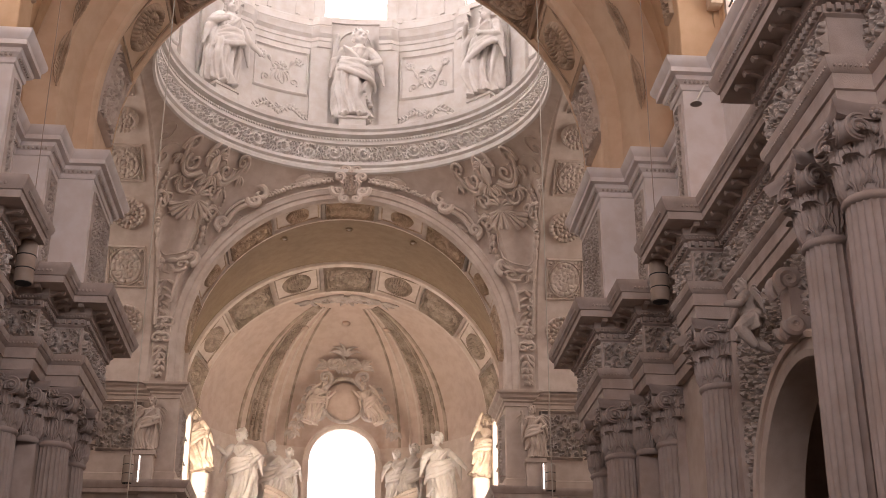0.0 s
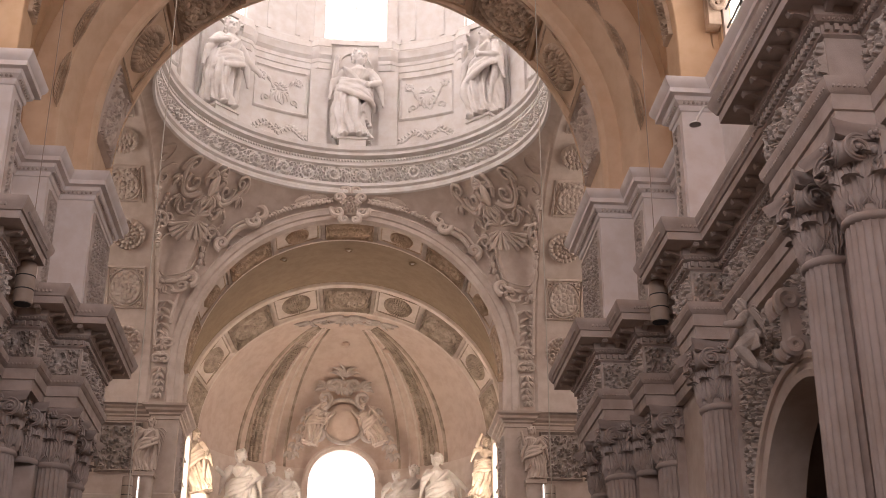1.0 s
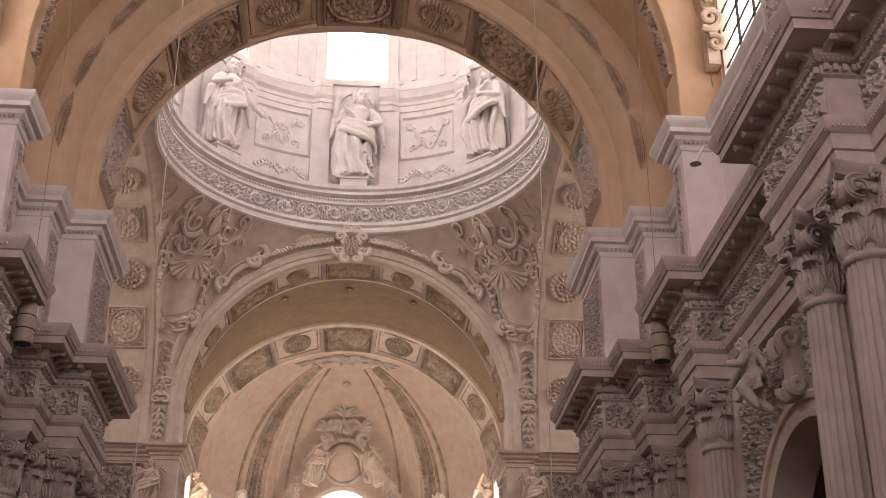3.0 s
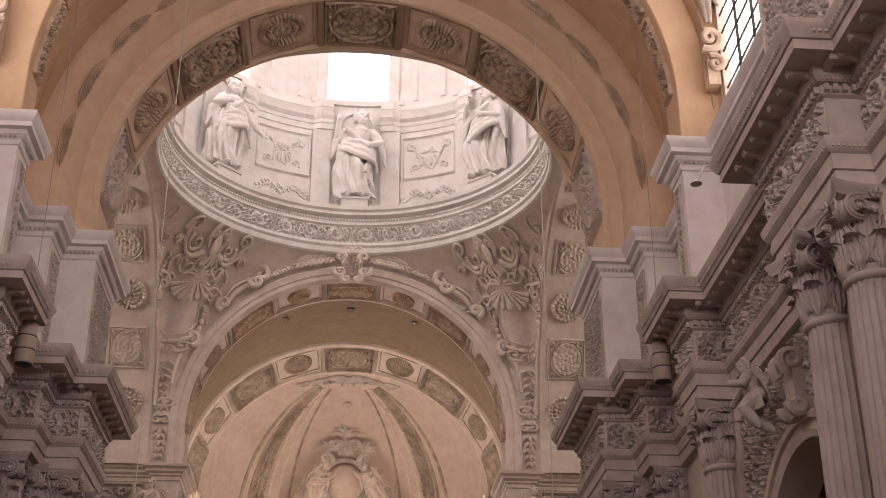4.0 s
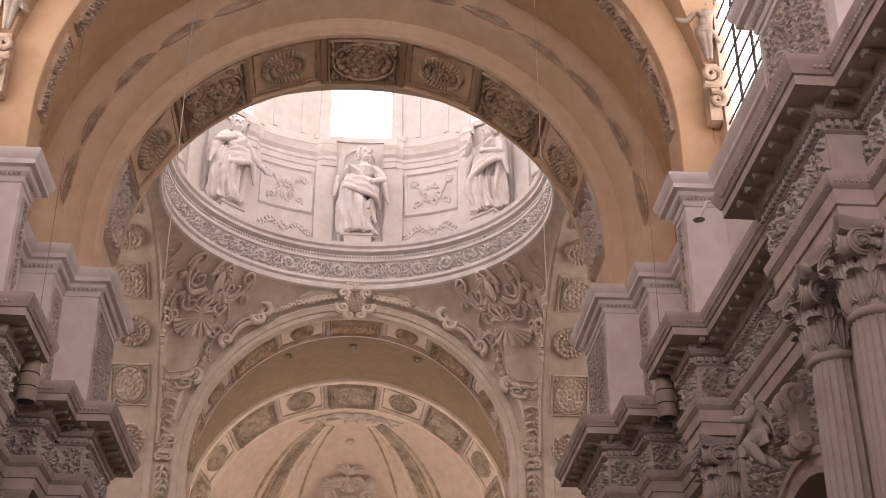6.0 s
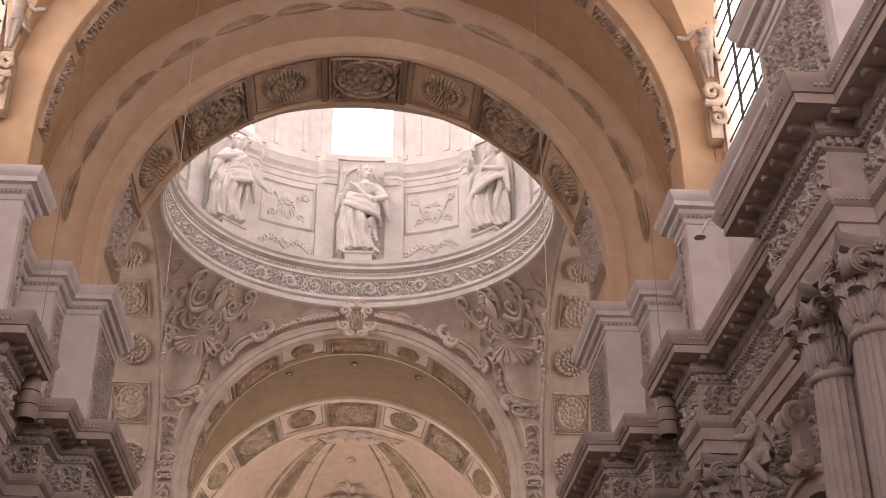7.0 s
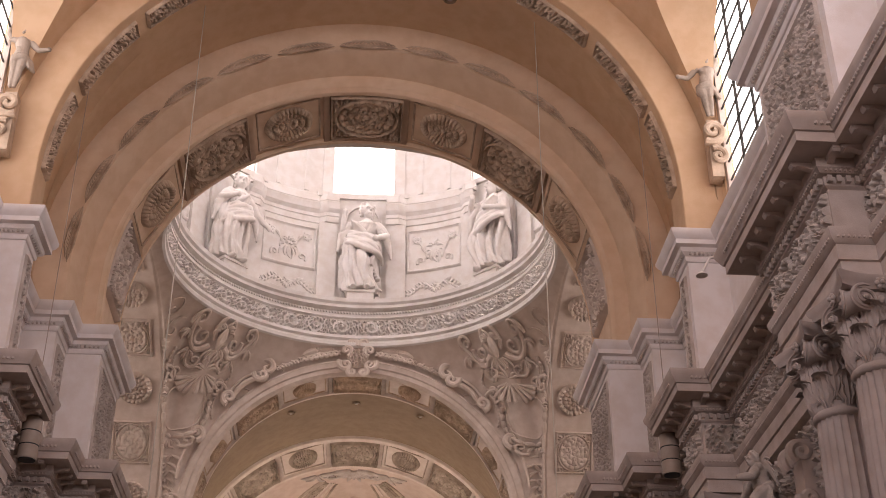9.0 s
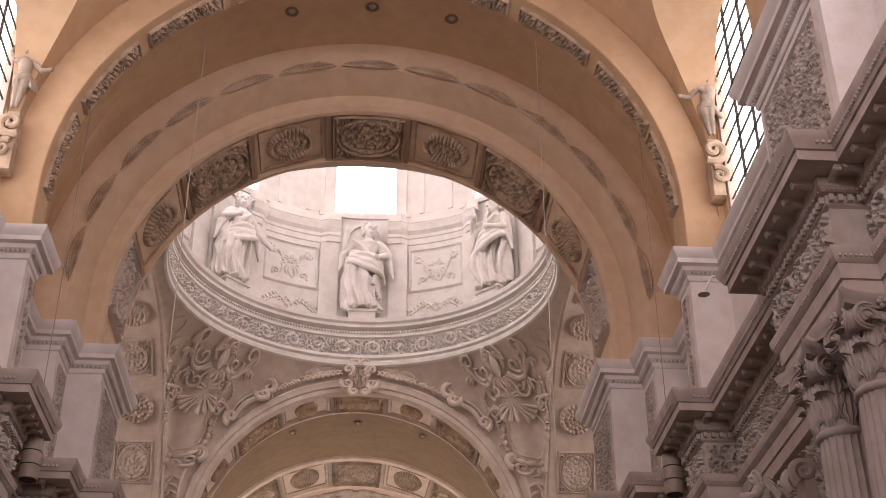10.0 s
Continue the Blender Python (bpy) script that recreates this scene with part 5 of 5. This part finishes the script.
for s in (-1, 1):
    ob = thing("console", s * 6.5, 43.25, 11.44, "plain stucco console carrying a winged statue", "console")
    part("block", Geo().box(-0.3, 0.3, -0.2, 0.25, 0, 0.8), CREAM, ob, "", True)
    part("cap", Geo().box(-0.36, 0.36, -0.26, 0.25, 0.8, 0.94), CREAM, ob, "", True)
    statue(s * 6.5, 43.2, 12.38, 1.85, 31 + s, [(-1, (-0.2, -0.05, 0.66), (-0.25, -0.12, 0.86)), (1, (0.2, -0.05, 0.62), (0.12, -0.15, 0.55))], "cream stucco winged figure on a pier console", wings=True, mat=CREAM)
    # figures beside the windows
    limbs = [([(0.11, 0, 0.76), (0.20, 0.02, 0.90), (0.15, 0.05, 1.10)], [0.042, 0.034, 0.024]),
             ([(-0.11, 0, 0.75), (-0.22, -0.02, 0.62), (-0.36, -0.10, 0.60)], [0.042, 0.034, 0.024]),
             ([(0.05, 0, 0.46), (0.04, -0.05, 0.25), (0.06, 0.02, 0.03)], [0.072, 0.05, 0.03]),
             ([(-0.05, 0, 0.46), (-0.03, -0.06, 0.26), (0.01, 0.02, 0.03)], [0.072, 0.05, 0.03])]
    # The darker stucco stands in for the shadow round this figure.
    ob = tagged(new("statue", bare_figure(1.5, 52 + s, [([(s * x, y, z) for x, y, z in p], r) for p, r in limbs], 1.0, False, 0.1 * s).data("statue", AGED, True, 60)), "brown stucco atlas figure beside the clerestory window, darkened for shadow", "statue")
    carved(ob, 0.016).matrix_world = Matrix.Translation(at(s * 6.9, 21.1, 17.42)) @ Matrix.Rotation(radians(-8 * s), 4, "Z")
    br = thing("bracket", s * 6.95, 21.1, 16.15, "scrolled stucco bracket under the atlas figure", "bracket")
    sp = log_spiral(0.05, 0.30, 1.5, 1.0, -1)
    part("scroll", Geo().tube(np.c_[s * (sp[:, 0] - 0.02), np.full(44, -0.05), 0.85 + sp[:, 1]], np.linspace(0.05, 0.09, 44), 8), DARKRELIEF, br, "", True)
    part("scroll", Geo().tube(np.c_[s * (0.05 + sp[:, 0] * 0.7), np.full(44, -0.05), 0.25 - sp[:, 1] * 0.7], np.linspace(0.04, 0.07, 44), 8), DARKRELIEF, br, "", True)
    part("block", Geo().box(-0.1, 0.14, 0, 0.3, -0.2, 1.15), DARKRELIEF, br, "", True)
    statue(s * 5.42, 50.5, 13.4, 2.6, 61 + s, [(-1, (-0.22, -0.04, 0.76), (-0.2, -0.1, 0.95)), (1, (0.2, 0.0, 0.62), (0.22, -0.1, 0.5))], "brown stucco figure beside the choir window", turn=25 * s, mat=AGED, tilt=(10 * s, 0))
    ped = thing("pedestal", s * 5.42, 50.5, 11.5, "leafy stucco bracket under the choir figure", "bracket")
    part("bracket", Geo().lathe([(0.0, 0.0), (0.12, 0.1), (0.2, 0.6), (0.34, 1.2), (0.36, 1.85), (0.0, 1.9)], 16), CREAM, ped, "", True)
    part("acanthus", Geo().ball((0, 0, 1.0), (0.34, 0.34, 0.7), 16, 12, lambda u, v: 1 + 0.18 * np.sin(6 * u + 9 * v)), RELIEF, ped, "", True)
    # altar figures
    for j, (px, py, hz, sd) in enumerate(((4.05, 53.0, 15.95, 71), (2.95, 54.6, 15.85, 75), (2.3, 54.8, 15.6, 77))):
        hh = (3.3, 3.0, 2.4)[j]
        statue(s * px, py, hz - hh, hh * 0.97, sd + s, [(-1, (-0.22, -0.06, 0.66), (-0.3 if s < 0 else -0.1, -0.16, 0.72)), (1, (0.22, -0.04, 0.64), (0.1 if s < 0 else 0.32, -0.16, 0.5))], "pale stucco robed figure standing on the altar top", mat=WHITE)
        pb = thing("altar_pier", s * px, py, FOOT_Z, "tall plain altar pier under a robed figure", "pier")
        part("block", Geo().box(-0.55, 0.55, -0.4, 0.5, 0, hz - hh - FOOT_Z), CREAM, pb, "", True)
# curved pediment of the altar
al = thing("altar_pediment", 0, 53.6, 0, "broken curved altar pediment of pale stucco", "altar")
al.matrix_world = Matrix.Identity(4)
for s in (-1, 1):
    t = np.linspace(0.35, 1.45, 20)
    for o, r in ((0, 0.16), (0.22, 0.10), (-0.2, 0.08)):
        part("moulding", Geo().tube([(s * (4.0 - 2.6 * math.sin(q)), 53.5, 11.5 + 2.0 * math.cos(q) + o) for q in t], r, 8), CREAM, al)

# crest with two leaning figures above the apse window
cr = tagged(new("crest"), "stucco coat of arms crest with scrolls and leaf sprays", "crest")
CY, CZ = 55.7, 18.1


def crest_place(a, b, k):
    return np.stack([a, CY - 0.2 - 0.12 * b - k, CZ + b], -1)


g = Geo()
g.ball((0, CY, CZ - 0.2), (0.85, 0.28, 0.85), 28, 16, lambda u, v: 1 + 0.05 * np.cos(6 * u) * np.cos(v))
part("shield", g, APSE, cr, "rounded stucco shield")
t = np.linspace(0, 2 * math.pi, 40)
part("shield_rim", drawn(crest_place, [(np.c_[0.92 * np.cos(t), -0.2 + 0.95 * np.sin(t)], 0.09)], 0.0), RELIEF, cr)
for s in (-1, 1):
    for cx, cz, r, st in ((0.85, 0.75, 0.42, 2.4), (1.05, -0.75, 0.45, -2.4), (0.42, 1.35, 0.34, 2.0)):
        part("scroll", drawn(crest_place, [(log_spiral(0.06, r, 1.4, st, 1, 36) * (s, 1) + (s * cx, cz), np.linspace(0.06, 0.12, 36))], 0.12), RELIEF, cr)
    for k in range(6):
        q = k / 5
        part("leaf_spray", drawn(crest_place, leaf_fan(s * (1.35 + 0.85 * q), 0.35 - 1.9 * q, 0.05, 0.42, -2.8, -0.3, 5, 0.085), 0.06), RELIEF, cr)
    part("leaf_spray", drawn(crest_place, leaf_fan(s * 0.75, 1.15, 0.05, 0.55, 0.2, 2.9, 7, 0.09), 0.1), RELIEF, cr)
part("palmette", drawn(crest_place, leaf_fan(0, 1.6, 0.1, 0.75, 0.75, 2.4, 9, 0.06) + leaf_fan(0, 1.35, 0.1, 0.5, -2.7, -0.45, 9, 0.06) + leaf_fan(0, 1.3, 0.05, 0.45, 0.2, 2.95, 9, 0.06), 0.14), RELIEF, cr, "palmette of curling leaves")
for s in (-1, 1):
    statue(s * 1.55, CY - 0.35, CZ - 1.25, 2.0, 81 + s, [(-1, (-0.2, -0.04, 0.70), (-0.18 - 0.1 * s, -0.1, 0.86)), (1, (0.2, 0.0, 0.68), (0.2 - 0.1 * s, -0.1, 0.84))], "pale stucco angel leaning against the crest", wings=True, mat=CREAM, tilt=(-22 * s, 0))


# ---- pendentive ornament ----
def fall(phi):
    """Height of a pendentive from the ring to its lower edge."""
    return ZR - pendentive(phi, np.ones_like(phi))[..., 2]


def on_pendentive(phi, s0, pts, lift=0.06):
    pts = np.asarray(pts, float)
    ph = phi + pts[:, 0] / 7.0
    z = ZR - s0 * fall(np.array([phi]))[0] + pts[:, 1]
    p = pendentive(ph, np.clip((ZR - z) / fall(ph), 0.01, 1.05))
    d = np.array([0, OY, 20.0]) - p
    d[:, 2] *= 0.35
    return p + lift * d / np.linalg.norm(d, axis=1)[:, None]


def flourish(owner, name, phi, s0, strokes, label="", way=1, lift=0.09):
    g = Geo()
    for pts, r in strokes:
        g.tube(on_pendentive(phi, s0, np.asarray(pts, float) * (way, 1), lift), 0.78 * np.asarray(r), 8)
    return part(name, g, CREAM, owner, label)


def shift(p, x, y, sx=1):
    return np.asarray(p) * (sx, 1) + (x, y)


pends = [o for o in scene.objects if o.name.startswith("pendentive")]
for own, sg in ((pends[0], 1), (pends[3], -1)):
    ph = sg * math.pi / 4
    # mask between scrolled brackets under the ring
    st = []
    for e in (-1, 1):
        q = np.linspace(0, 1, 30)
        st += [(np.c_[e * (0.2 + 1.15 * q), -0.30 - 0.30 * np.sin(q * 3.1) + 0.70 * q ** 2], 0.15 * (1.1 - 0.6 * q)),
               (shift(log_spiral(0.05, 0.30, 1.5, 2.4, -1), 1.12 * e, 0.28, e), np.linspace(0.05, 0.09, 44)),
               (shift(log_spiral(0.05, 0.34, 1.4, -2.0, 1), 0.62 * e, -0.10, e), np.linspace(0.05, 0.10, 44)),
               (shift(log_spiral(0.04, 0.30, 1.35, -2.2, 1), 0.40 * e, -0.78, e), np.linspace(0.04, 0.09, 44)),
               (np.c_[e * (0.14 + 0.16 * np.sin(q * 3)), 0.62 - 0.75 * q], 0.08 + 0.03 * np.sin(q * 3))]
        st += leaf_fan(1.25 * e, -0.05, 0.03, 0.34, -2.6, -0.5, 4, 0.07) + leaf_fan(0.75 * e, -0.55, 0.03, 0.34, -2.8, -0.3, 4, 0.07)
        st += bead_string(np.c_[e * (0.80 + 0.25 * np.sin(np.linspace(0, 3, 16))), np.linspace(-0.5, -1.25, 16)], 7, 0.07)
    flourish(own, "cartouche", ph, 0.085, st, "scrolled stucco cartouche", sg)
    flourish(own, "mask", ph, 0.085, [(np.c_[np.zeros(12), np.linspace(-0.42, 0.22, 12)], 0.19 * np.sin(np.linspace(0.45, 2.8, 12)))] + leaf_fan(0, 0.05, 0.16, 0.42, 0.4, 2.75, 9, 0.06) + leaf_fan(0, -0.35, 0.1, 0.5, -2.6, -0.55, 7, 0.06), "leafy mask", sg, 0.16)
    # shell with rounded flutes
    shell = []
    q = np.linspace(0.1, 1, 12)
    for k in range(9):
        a = -math.pi / 2 + (k - 4) * 0.29
        shell.append((np.c_[0.66 * q * np.cos(a) * 1.1, 0.25 + 0.66 * q * np.sin(a)], 0.02 + 0.115 * q ** 1.2 * np.where(q > 0.95, 0.7, 1)))
    for e in (-1, 1):
        shell.append((shift(log_spiral(0.04, 0.24, 1.4, 0.9, -1, 34), 0.72 * e, 0.16, e), np.linspace(0.05, 0.08, 34)))
    shell += leaf_fan(0, 0.35, 0.05, 0.4, 0.5, 2.65, 5, 0.07)
    flourish(own, "shell", ph, 0.30, shell, "fan-shaped stucco shell", sg)
    # plain oval medallion in beaded festoons
    t = np.linspace(0.15 * math.pi, -1.15 * math.pi, 60)
    med = bead_string(np.c_[0.80 * np.cos(t), 0.95 * np.sin(t)], 16, 0.13)
    t = np.linspace(0, 2 * math.pi, 40)
    med.append((np.c_[0.60 * np.cos(t), 0.74 * np.sin(t)], 0.035))
    for e in (-1, 1):
        med.append((shift(log_spiral(0.05, 0.36, 1.35, 2.6, -1), 0.82 * e, 0.78, e), np.linspace(0.05, 0.10, 44)))
        med.append((shift(log_spiral(0.04, 0.26, 1.3, -0.4, -1), 0.34 * e, -1.05, e), np.linspace(0.05, 0.08, 44)))
        med += bead_string(np.c_[e * (1.0 - 0.12 * np.sin(np.linspace(0, 3, 20))), np.linspace(0.95, -0.15, 20)], 9, 0.06)
    med += leaf_fan(0, -1.0, 0.05, 0.42, -2.5, -0.64, 5, 0.08)
    flourish(own, "medallion", ph * 1.02, 0.54, med, "oval stucco medallion in a beaded festoon", sg)
    # leaf drop
    drop = []
    for k in range(7):
        drop += leaf_fan(0.04 * math.sin(k * 2.0), 0.75 - 0.26 * k, 0.02, 0.36 - 0.03 * k, -2.7, -0.45, 3, 0.075)
    for e in (-1, 1):
        drop.append((shift(log_spiral(0.04, 0.25, 1.4, 0.6, 1, 34), 0.22 * e, -0.75, e), np.linspace(0.05, 0.07, 34)))
    flourish(own, "leaf_drop", ph, 0.79, drop, "hanging leaf drop", sg)
    # thin tendrils on the plain ground
    for x, y, r, turn, way, e in ((1.75, -0.2, 0.42, 0.3, 1, 1), (1.55, -1.5, 0.40, 2.4, 1, 1), (-1.55, -1.35, 0.62, 0.6, -1, -1), (-2.3, -0.55, 0.55, 1.2, 1, 1), (2.35, 0.2, 0.40, 2.0, -1, 1)):
        flourish(own, "tendril", ph, 0.10, [(shift(log_spiral(0.05, r, 1.25, turn, way), x, y, e), np.linspace(0.05, 0.028, 44))], "", sg, 0.05)
    flourish(own, "rosette", ph, 0.10, leaf_fan(1.75, -0.75, 0.03, 0.30, 0, 5.5, 7, 0.08) + bead_string(np.c_[np.full(9, 1.2), np.linspace(-0.5, -1.3, 9)], 6, 0.08), "small stucco flower", sg)

# scrolls, ropes and keystone on the choir arch
def arch_stroke(pts, r, s, g, y=43.1):
    """A stroke beside the choir arch: points (angle, height over the arch)."""
    p = np.asarray(pts, float)
    R = 6.05 + p[:, 1]
    g.tube(np.c_[s * R * np.cos(p[:, 0]), np.full(len(p), y), ZA + R * np.sin(p[:, 0])], r, 8)


for s in (-1, 1):
    q = np.linspace(0, 1, 60)
    g = Geo()
    for ph0 in (0, math.pi):
        arch_stroke(np.c_[1.47 - 0.24 * q, 0.22 + 0.07 * np.cos(q * 26 + ph0)], 0.085 * (0.5 + 0.5 * np.sin(q * 3.1)), s, g)
    part("rope", g, CREAM, ca, "twisted stucco rope garland")
    g = Geo()
    for pts, r in leaf_fan(1.35, 0.42, 0.0, 0.1, 0.3, 2.9, 7, 0.02):
        arch_stroke(pts * (0.9, 3.2) + (0.13, -0.95), 5.5 * r, s, g)
    arch_stroke(np.c_[1.33 - 0.10 * q, 0.45 + 0.18 * np.sin(q * 3.0)], 0.09 * (1.1 - 0.8 * q), s, g)
    for k in range(8):
        u = np.linspace(0, 1, 8)
        arch_stroke(np.c_[1.22 - 0.018 * k - 0.02 * u, 0.12 + (0.16 + 0.05 * math.sin(k * 1.9)) * u], 0.07 * np.sin(0.4 + 2.5 * u), s, g)
    part("leaf_spray", g, CREAM, ca, "curling stucco leaf spray")
    g = Geo()
    sp = log_spiral(0.05, 0.42, 1.15, 1.0, 1)
    arch_stroke(np.c_[1.04 + sp[:, 0] / 6.2, 0.34 + sp[:, 1]], np.linspace(0.06, 0.13, 44), s, g, 43.02)
    sp = log_spiral(0.05, 0.30, 1.2, 3.6, -1)
    arch_stroke(np.c_[1.00 + sp[:, 0] / 6.2, 0.20 + sp[:, 1]], np.linspace(0.06, 0.11, 44), s, g, 43.0)
    part("hook", g, CREAM, ca, "hooked stucco scroll")
    g = Geo()
    arch_stroke(np.c_[1.0 - 0.22 * q, 0.12 + 0.16 * np.sin(q * 3.1)], 0.10 * (0.8 + 0.2 * np.sin(q * 3.1)), s, g, 43.05)
    arch_stroke(np.c_[1.0 - 0.22 * q, 0.30 + 0.14 * np.sin(q * 3.1)], 0.05, s, g, 43.0)
    for a0, r0, way in ((0.77, 0.28, 1), (0.50, 0.30, -1)):
        sp = log_spiral(0.05, r0, 1.5, 0.5, way)
        arch_stroke(np.c_[a0 + sp[:, 0] / 6.2, 0.2 + sp[:, 1]], np.linspace(0.06, 0.11, 44), s, g, 43.0)
    arch_stroke(np.c_[0.47 - 0.26 * q, 0.18 + 0.06 * np.sin(q * 4)], 0.085 * (1.1 - 0.5 * q), s, g, 43.05)
    part("scroll_bar", g, CREAM, ca, "long stucco scroll along the arch")
g = Geo()
disc(g, lambda a, b, k: np.stack([a, 43.05 - k, 22.3 + b], -1), 0, 0, 0.36, lambda a, b: rosette(a, b, 0.34, 8), 0.25, 16, 48)
for s in (-1, 1):
    for cx, cz, r, st in ((0.42, 0.3, 0.26, 2.0), (0.42, -0.25, 0.28, -2.0), (0.22, 0.58, 0.2, 1.2), (0.2, -0.55, 0.2, -1.2)):
        g.tube([(s * (cx + u), 42.98, 22.3 + cz + v) for u, v in log_spiral(0.04, r, 1.4, st, 1, 30)], np.linspace(0.05, 0.10, 30), 7)
part("keystone_cartouche", g, CREAM, ca, "rosette cartouche at the crown")
# leaf drops beside the choir arch
for s in (-1, 1):
    g = Geo()
    for zc, n in ((19.0, 5), (17.6, 6), (16.1, 5)):
        for k in range(n):
            for pts, r in leaf_fan(0.03 * math.sin(k * 2), -0.24 * k, 0.02, 0.34 - 0.03 * k, -2.7, -0.45, 3, 0.065):
                g.tube(np.c_[s * (6.32 + pts[:, 0]), np.full(len(pts), 43.26), zc + pts[:, 1]], r, 6)
        for e in (-1, 1):
            sp = log_spiral(0.04, 0.2, 1.3, 0.5, 1, 28)
            g.tube(np.c_[s * (6.32 + e * (0.15 + sp[:, 0])), np.full(28, 43.24), zc + 0.25 + sp[:, 1]], np.linspace(0.035, 0.06, 28), 6)
    part("leaf_drop", g, CREAM, ca, "hanging leaf drop beside the arch")


# ---- chapel arch: putto, keystone scroll ----
for s in (-1, 1):
    limbs = [([(0.11, -0.02, 0.75), (0.20, -0.12, 0.64), (0.14, -0.26, 0.70)], [0.046, 0.04, 0.03]),
             ([(-0.11, -0.02, 0.75), (-0.20, -0.14, 0.66), (-0.30, -0.26, 0.56)], [0.046, 0.04, 0.03]),
             ([(0.06, 0, 0.46), (0.10, -0.20, 0.36), (0.10, -0.10, 0.10)], [0.08, 0.062, 0.036]),
             ([(-0.06, 0, 0.46), (-0.10, -0.10, 0.25), (-0.08, 0.06, 0.05)], [0.08, 0.062, 0.036])]
    ob = tagged(new("cherub", bare_figure(1.25, 92 + s, limbs, 1.32, True).data("cherub", RELIEF, True, 60)), "grey stucco winged putto leaning over the chapel arch", "statue")
    carved(ob, 0.015).matrix_world = Matrix.Translation(at(s * 6.42, 18.7, 8.0)) @ Matrix.Rotation(radians(-105 * s), 4, "Z") @ Matrix.Rotation(radians(14), 4, "X")
    ks = thing("keystone", s * 6.6, 17.85, 8.0, "scrolled stucco keystone console of the chapel arch", "keystone")
    for off in (-0.18, 0.18):
        for (cx, cz, r, d) in ((-0.08, 0.8, 0.20, 1), (-0.06, 0.1, 0.14, -1)):
            part("scroll", Geo().tube([(s * (cx + u), off, cz + v) for u, v in log_spiral(0.04, r, 1.6, 0.4, d, 40)], np.linspace(0.045, 0.08, 40), 7), GREY, ks, "", True)
    part("block", Geo().box(-0.1, 0.22, -0.2, 0.2, -0.05, 1.0), GREY, ks, "", True)


# ---- loudspeakers, cables, small lamps ----
def loudspeaker(x, y, z, top, h=0.78):
    sp = thing("loudspeaker", x, y, z, "beige cylindrical loudspeaker hanging on a thin wire", "loudspeaker", "hanging loudspeakers")
    body = part("body", Geo().lathe([(0.0, 0), (0.165, 0), (0.175, 0.02), (0.175, h - 0.02), (0.165, h), (0.0, h)], 28), CASE, sp, "", True)
    for q in (0.33, 0.66):
        part("slot_band", Geo().lathe([(0.172, h * q - 0.012), (0.179, h * q - 0.010), (0.179, h * q + 0.010), (0.172, h * q + 0.012)], 28), BLACK, body, "dark slotted band", True)
    part("grille", Geo().lathe([(0.0, -0.012), (0.15, -0.012), (0.15, 0.004), (0, 0.004)], 24), BLACK, body, "round black grille", True)
    part("wire", Geo().tube([(0, 0, h), (0, 0, top - z)], 0.009, 5), CASE, sp, "thin brown wire", True)


for s in (-1, 1):
    loudspeaker(s * 5.80, 22.42, 10.22, 22.6)
    loudspeaker(s * 6.95, 42.9, 11.25, 14.5, 0.9)
    tl = thing("strip_lamp", s * (6.72 if s > 0 else 6.6), 42.85, 11.3, "slim white strip lamp beside the loudspeaker", "lamp")
    part("tube", Geo().tube([(0, 0, 0), (0, 0, 0.85)], 0.02, 8), glow("strip_glow" if s > 0 else "strip_glow_left", (1, 0.97, 0.95), 2.5), tl, "", True)
    part("holder", Geo().box(-0.05, 0.05, 0.03, 0.08, -0.05, 0.9), CASE, tl, "", True)
    cb = thing("cable", s * 3.82 + 0.03, 23.6, 5.0, "pale steel cable hanging from the vault", "cable", "hanging cables")
    part("strand", Geo().tube([(0, 0, 0), (0, 0, 17.9)], 0.011, 6), CABLE, cb, "", True)
    part("hook", Geo().tube([(0, 0, 0), (0.05, 0, -0.06), (0, 0, -0.12)], 0.02, 6), IRON, cb, "", True)
arm = thing("bracket_lamp", 5.5, 16.75, 11.42, "small white bracket lamp on a bent arm above the cornice", "lamp")
part("arm", Geo().tube([(0, 0, 0), (-0.05, 0, 0.12), (-0.28, 0, 0.08), (-0.42, 0, -0.18)], 0.022, 8), WHITE, arm, "", True)
part("head", Geo().lathe([(0.0, 0.03), (0.03, 0.03), (0.09, -0.03), (0.0, -0.03)], 16, (-0.43, 0, -0.2)), WHITE, arm, "", True)
# ventilation holes in the vaults
for x, y, z in ((0, 23.9, 22.93), (-1.9, 23.9, 22.67), (1.9, 23.9, 22.67), (0, 46.2, 21.95), (-2.45, 46.2, 21.48), (2.45, 46.2, 21.48)):
    v = thing("ceiling_boss", x, y, z, "small round stucco boss in the vault", "boss", "vault bosses")
    part("ring", Geo().lathe([(0.10, 0.02), (0.15, 0.0), (0.17, -0.03), (0.13, -0.05), (0.09, -0.02), (0.09, 0.03)], 20), DIM_OCHRE, v, "", True)
    part("centre", Geo().lathe([(0.0, -0.06), (0.05, -0.05), (0.09, 0.0), (0.09, 0.02), (0.0, 0.02)], 16), RELIEF, v, "", True)
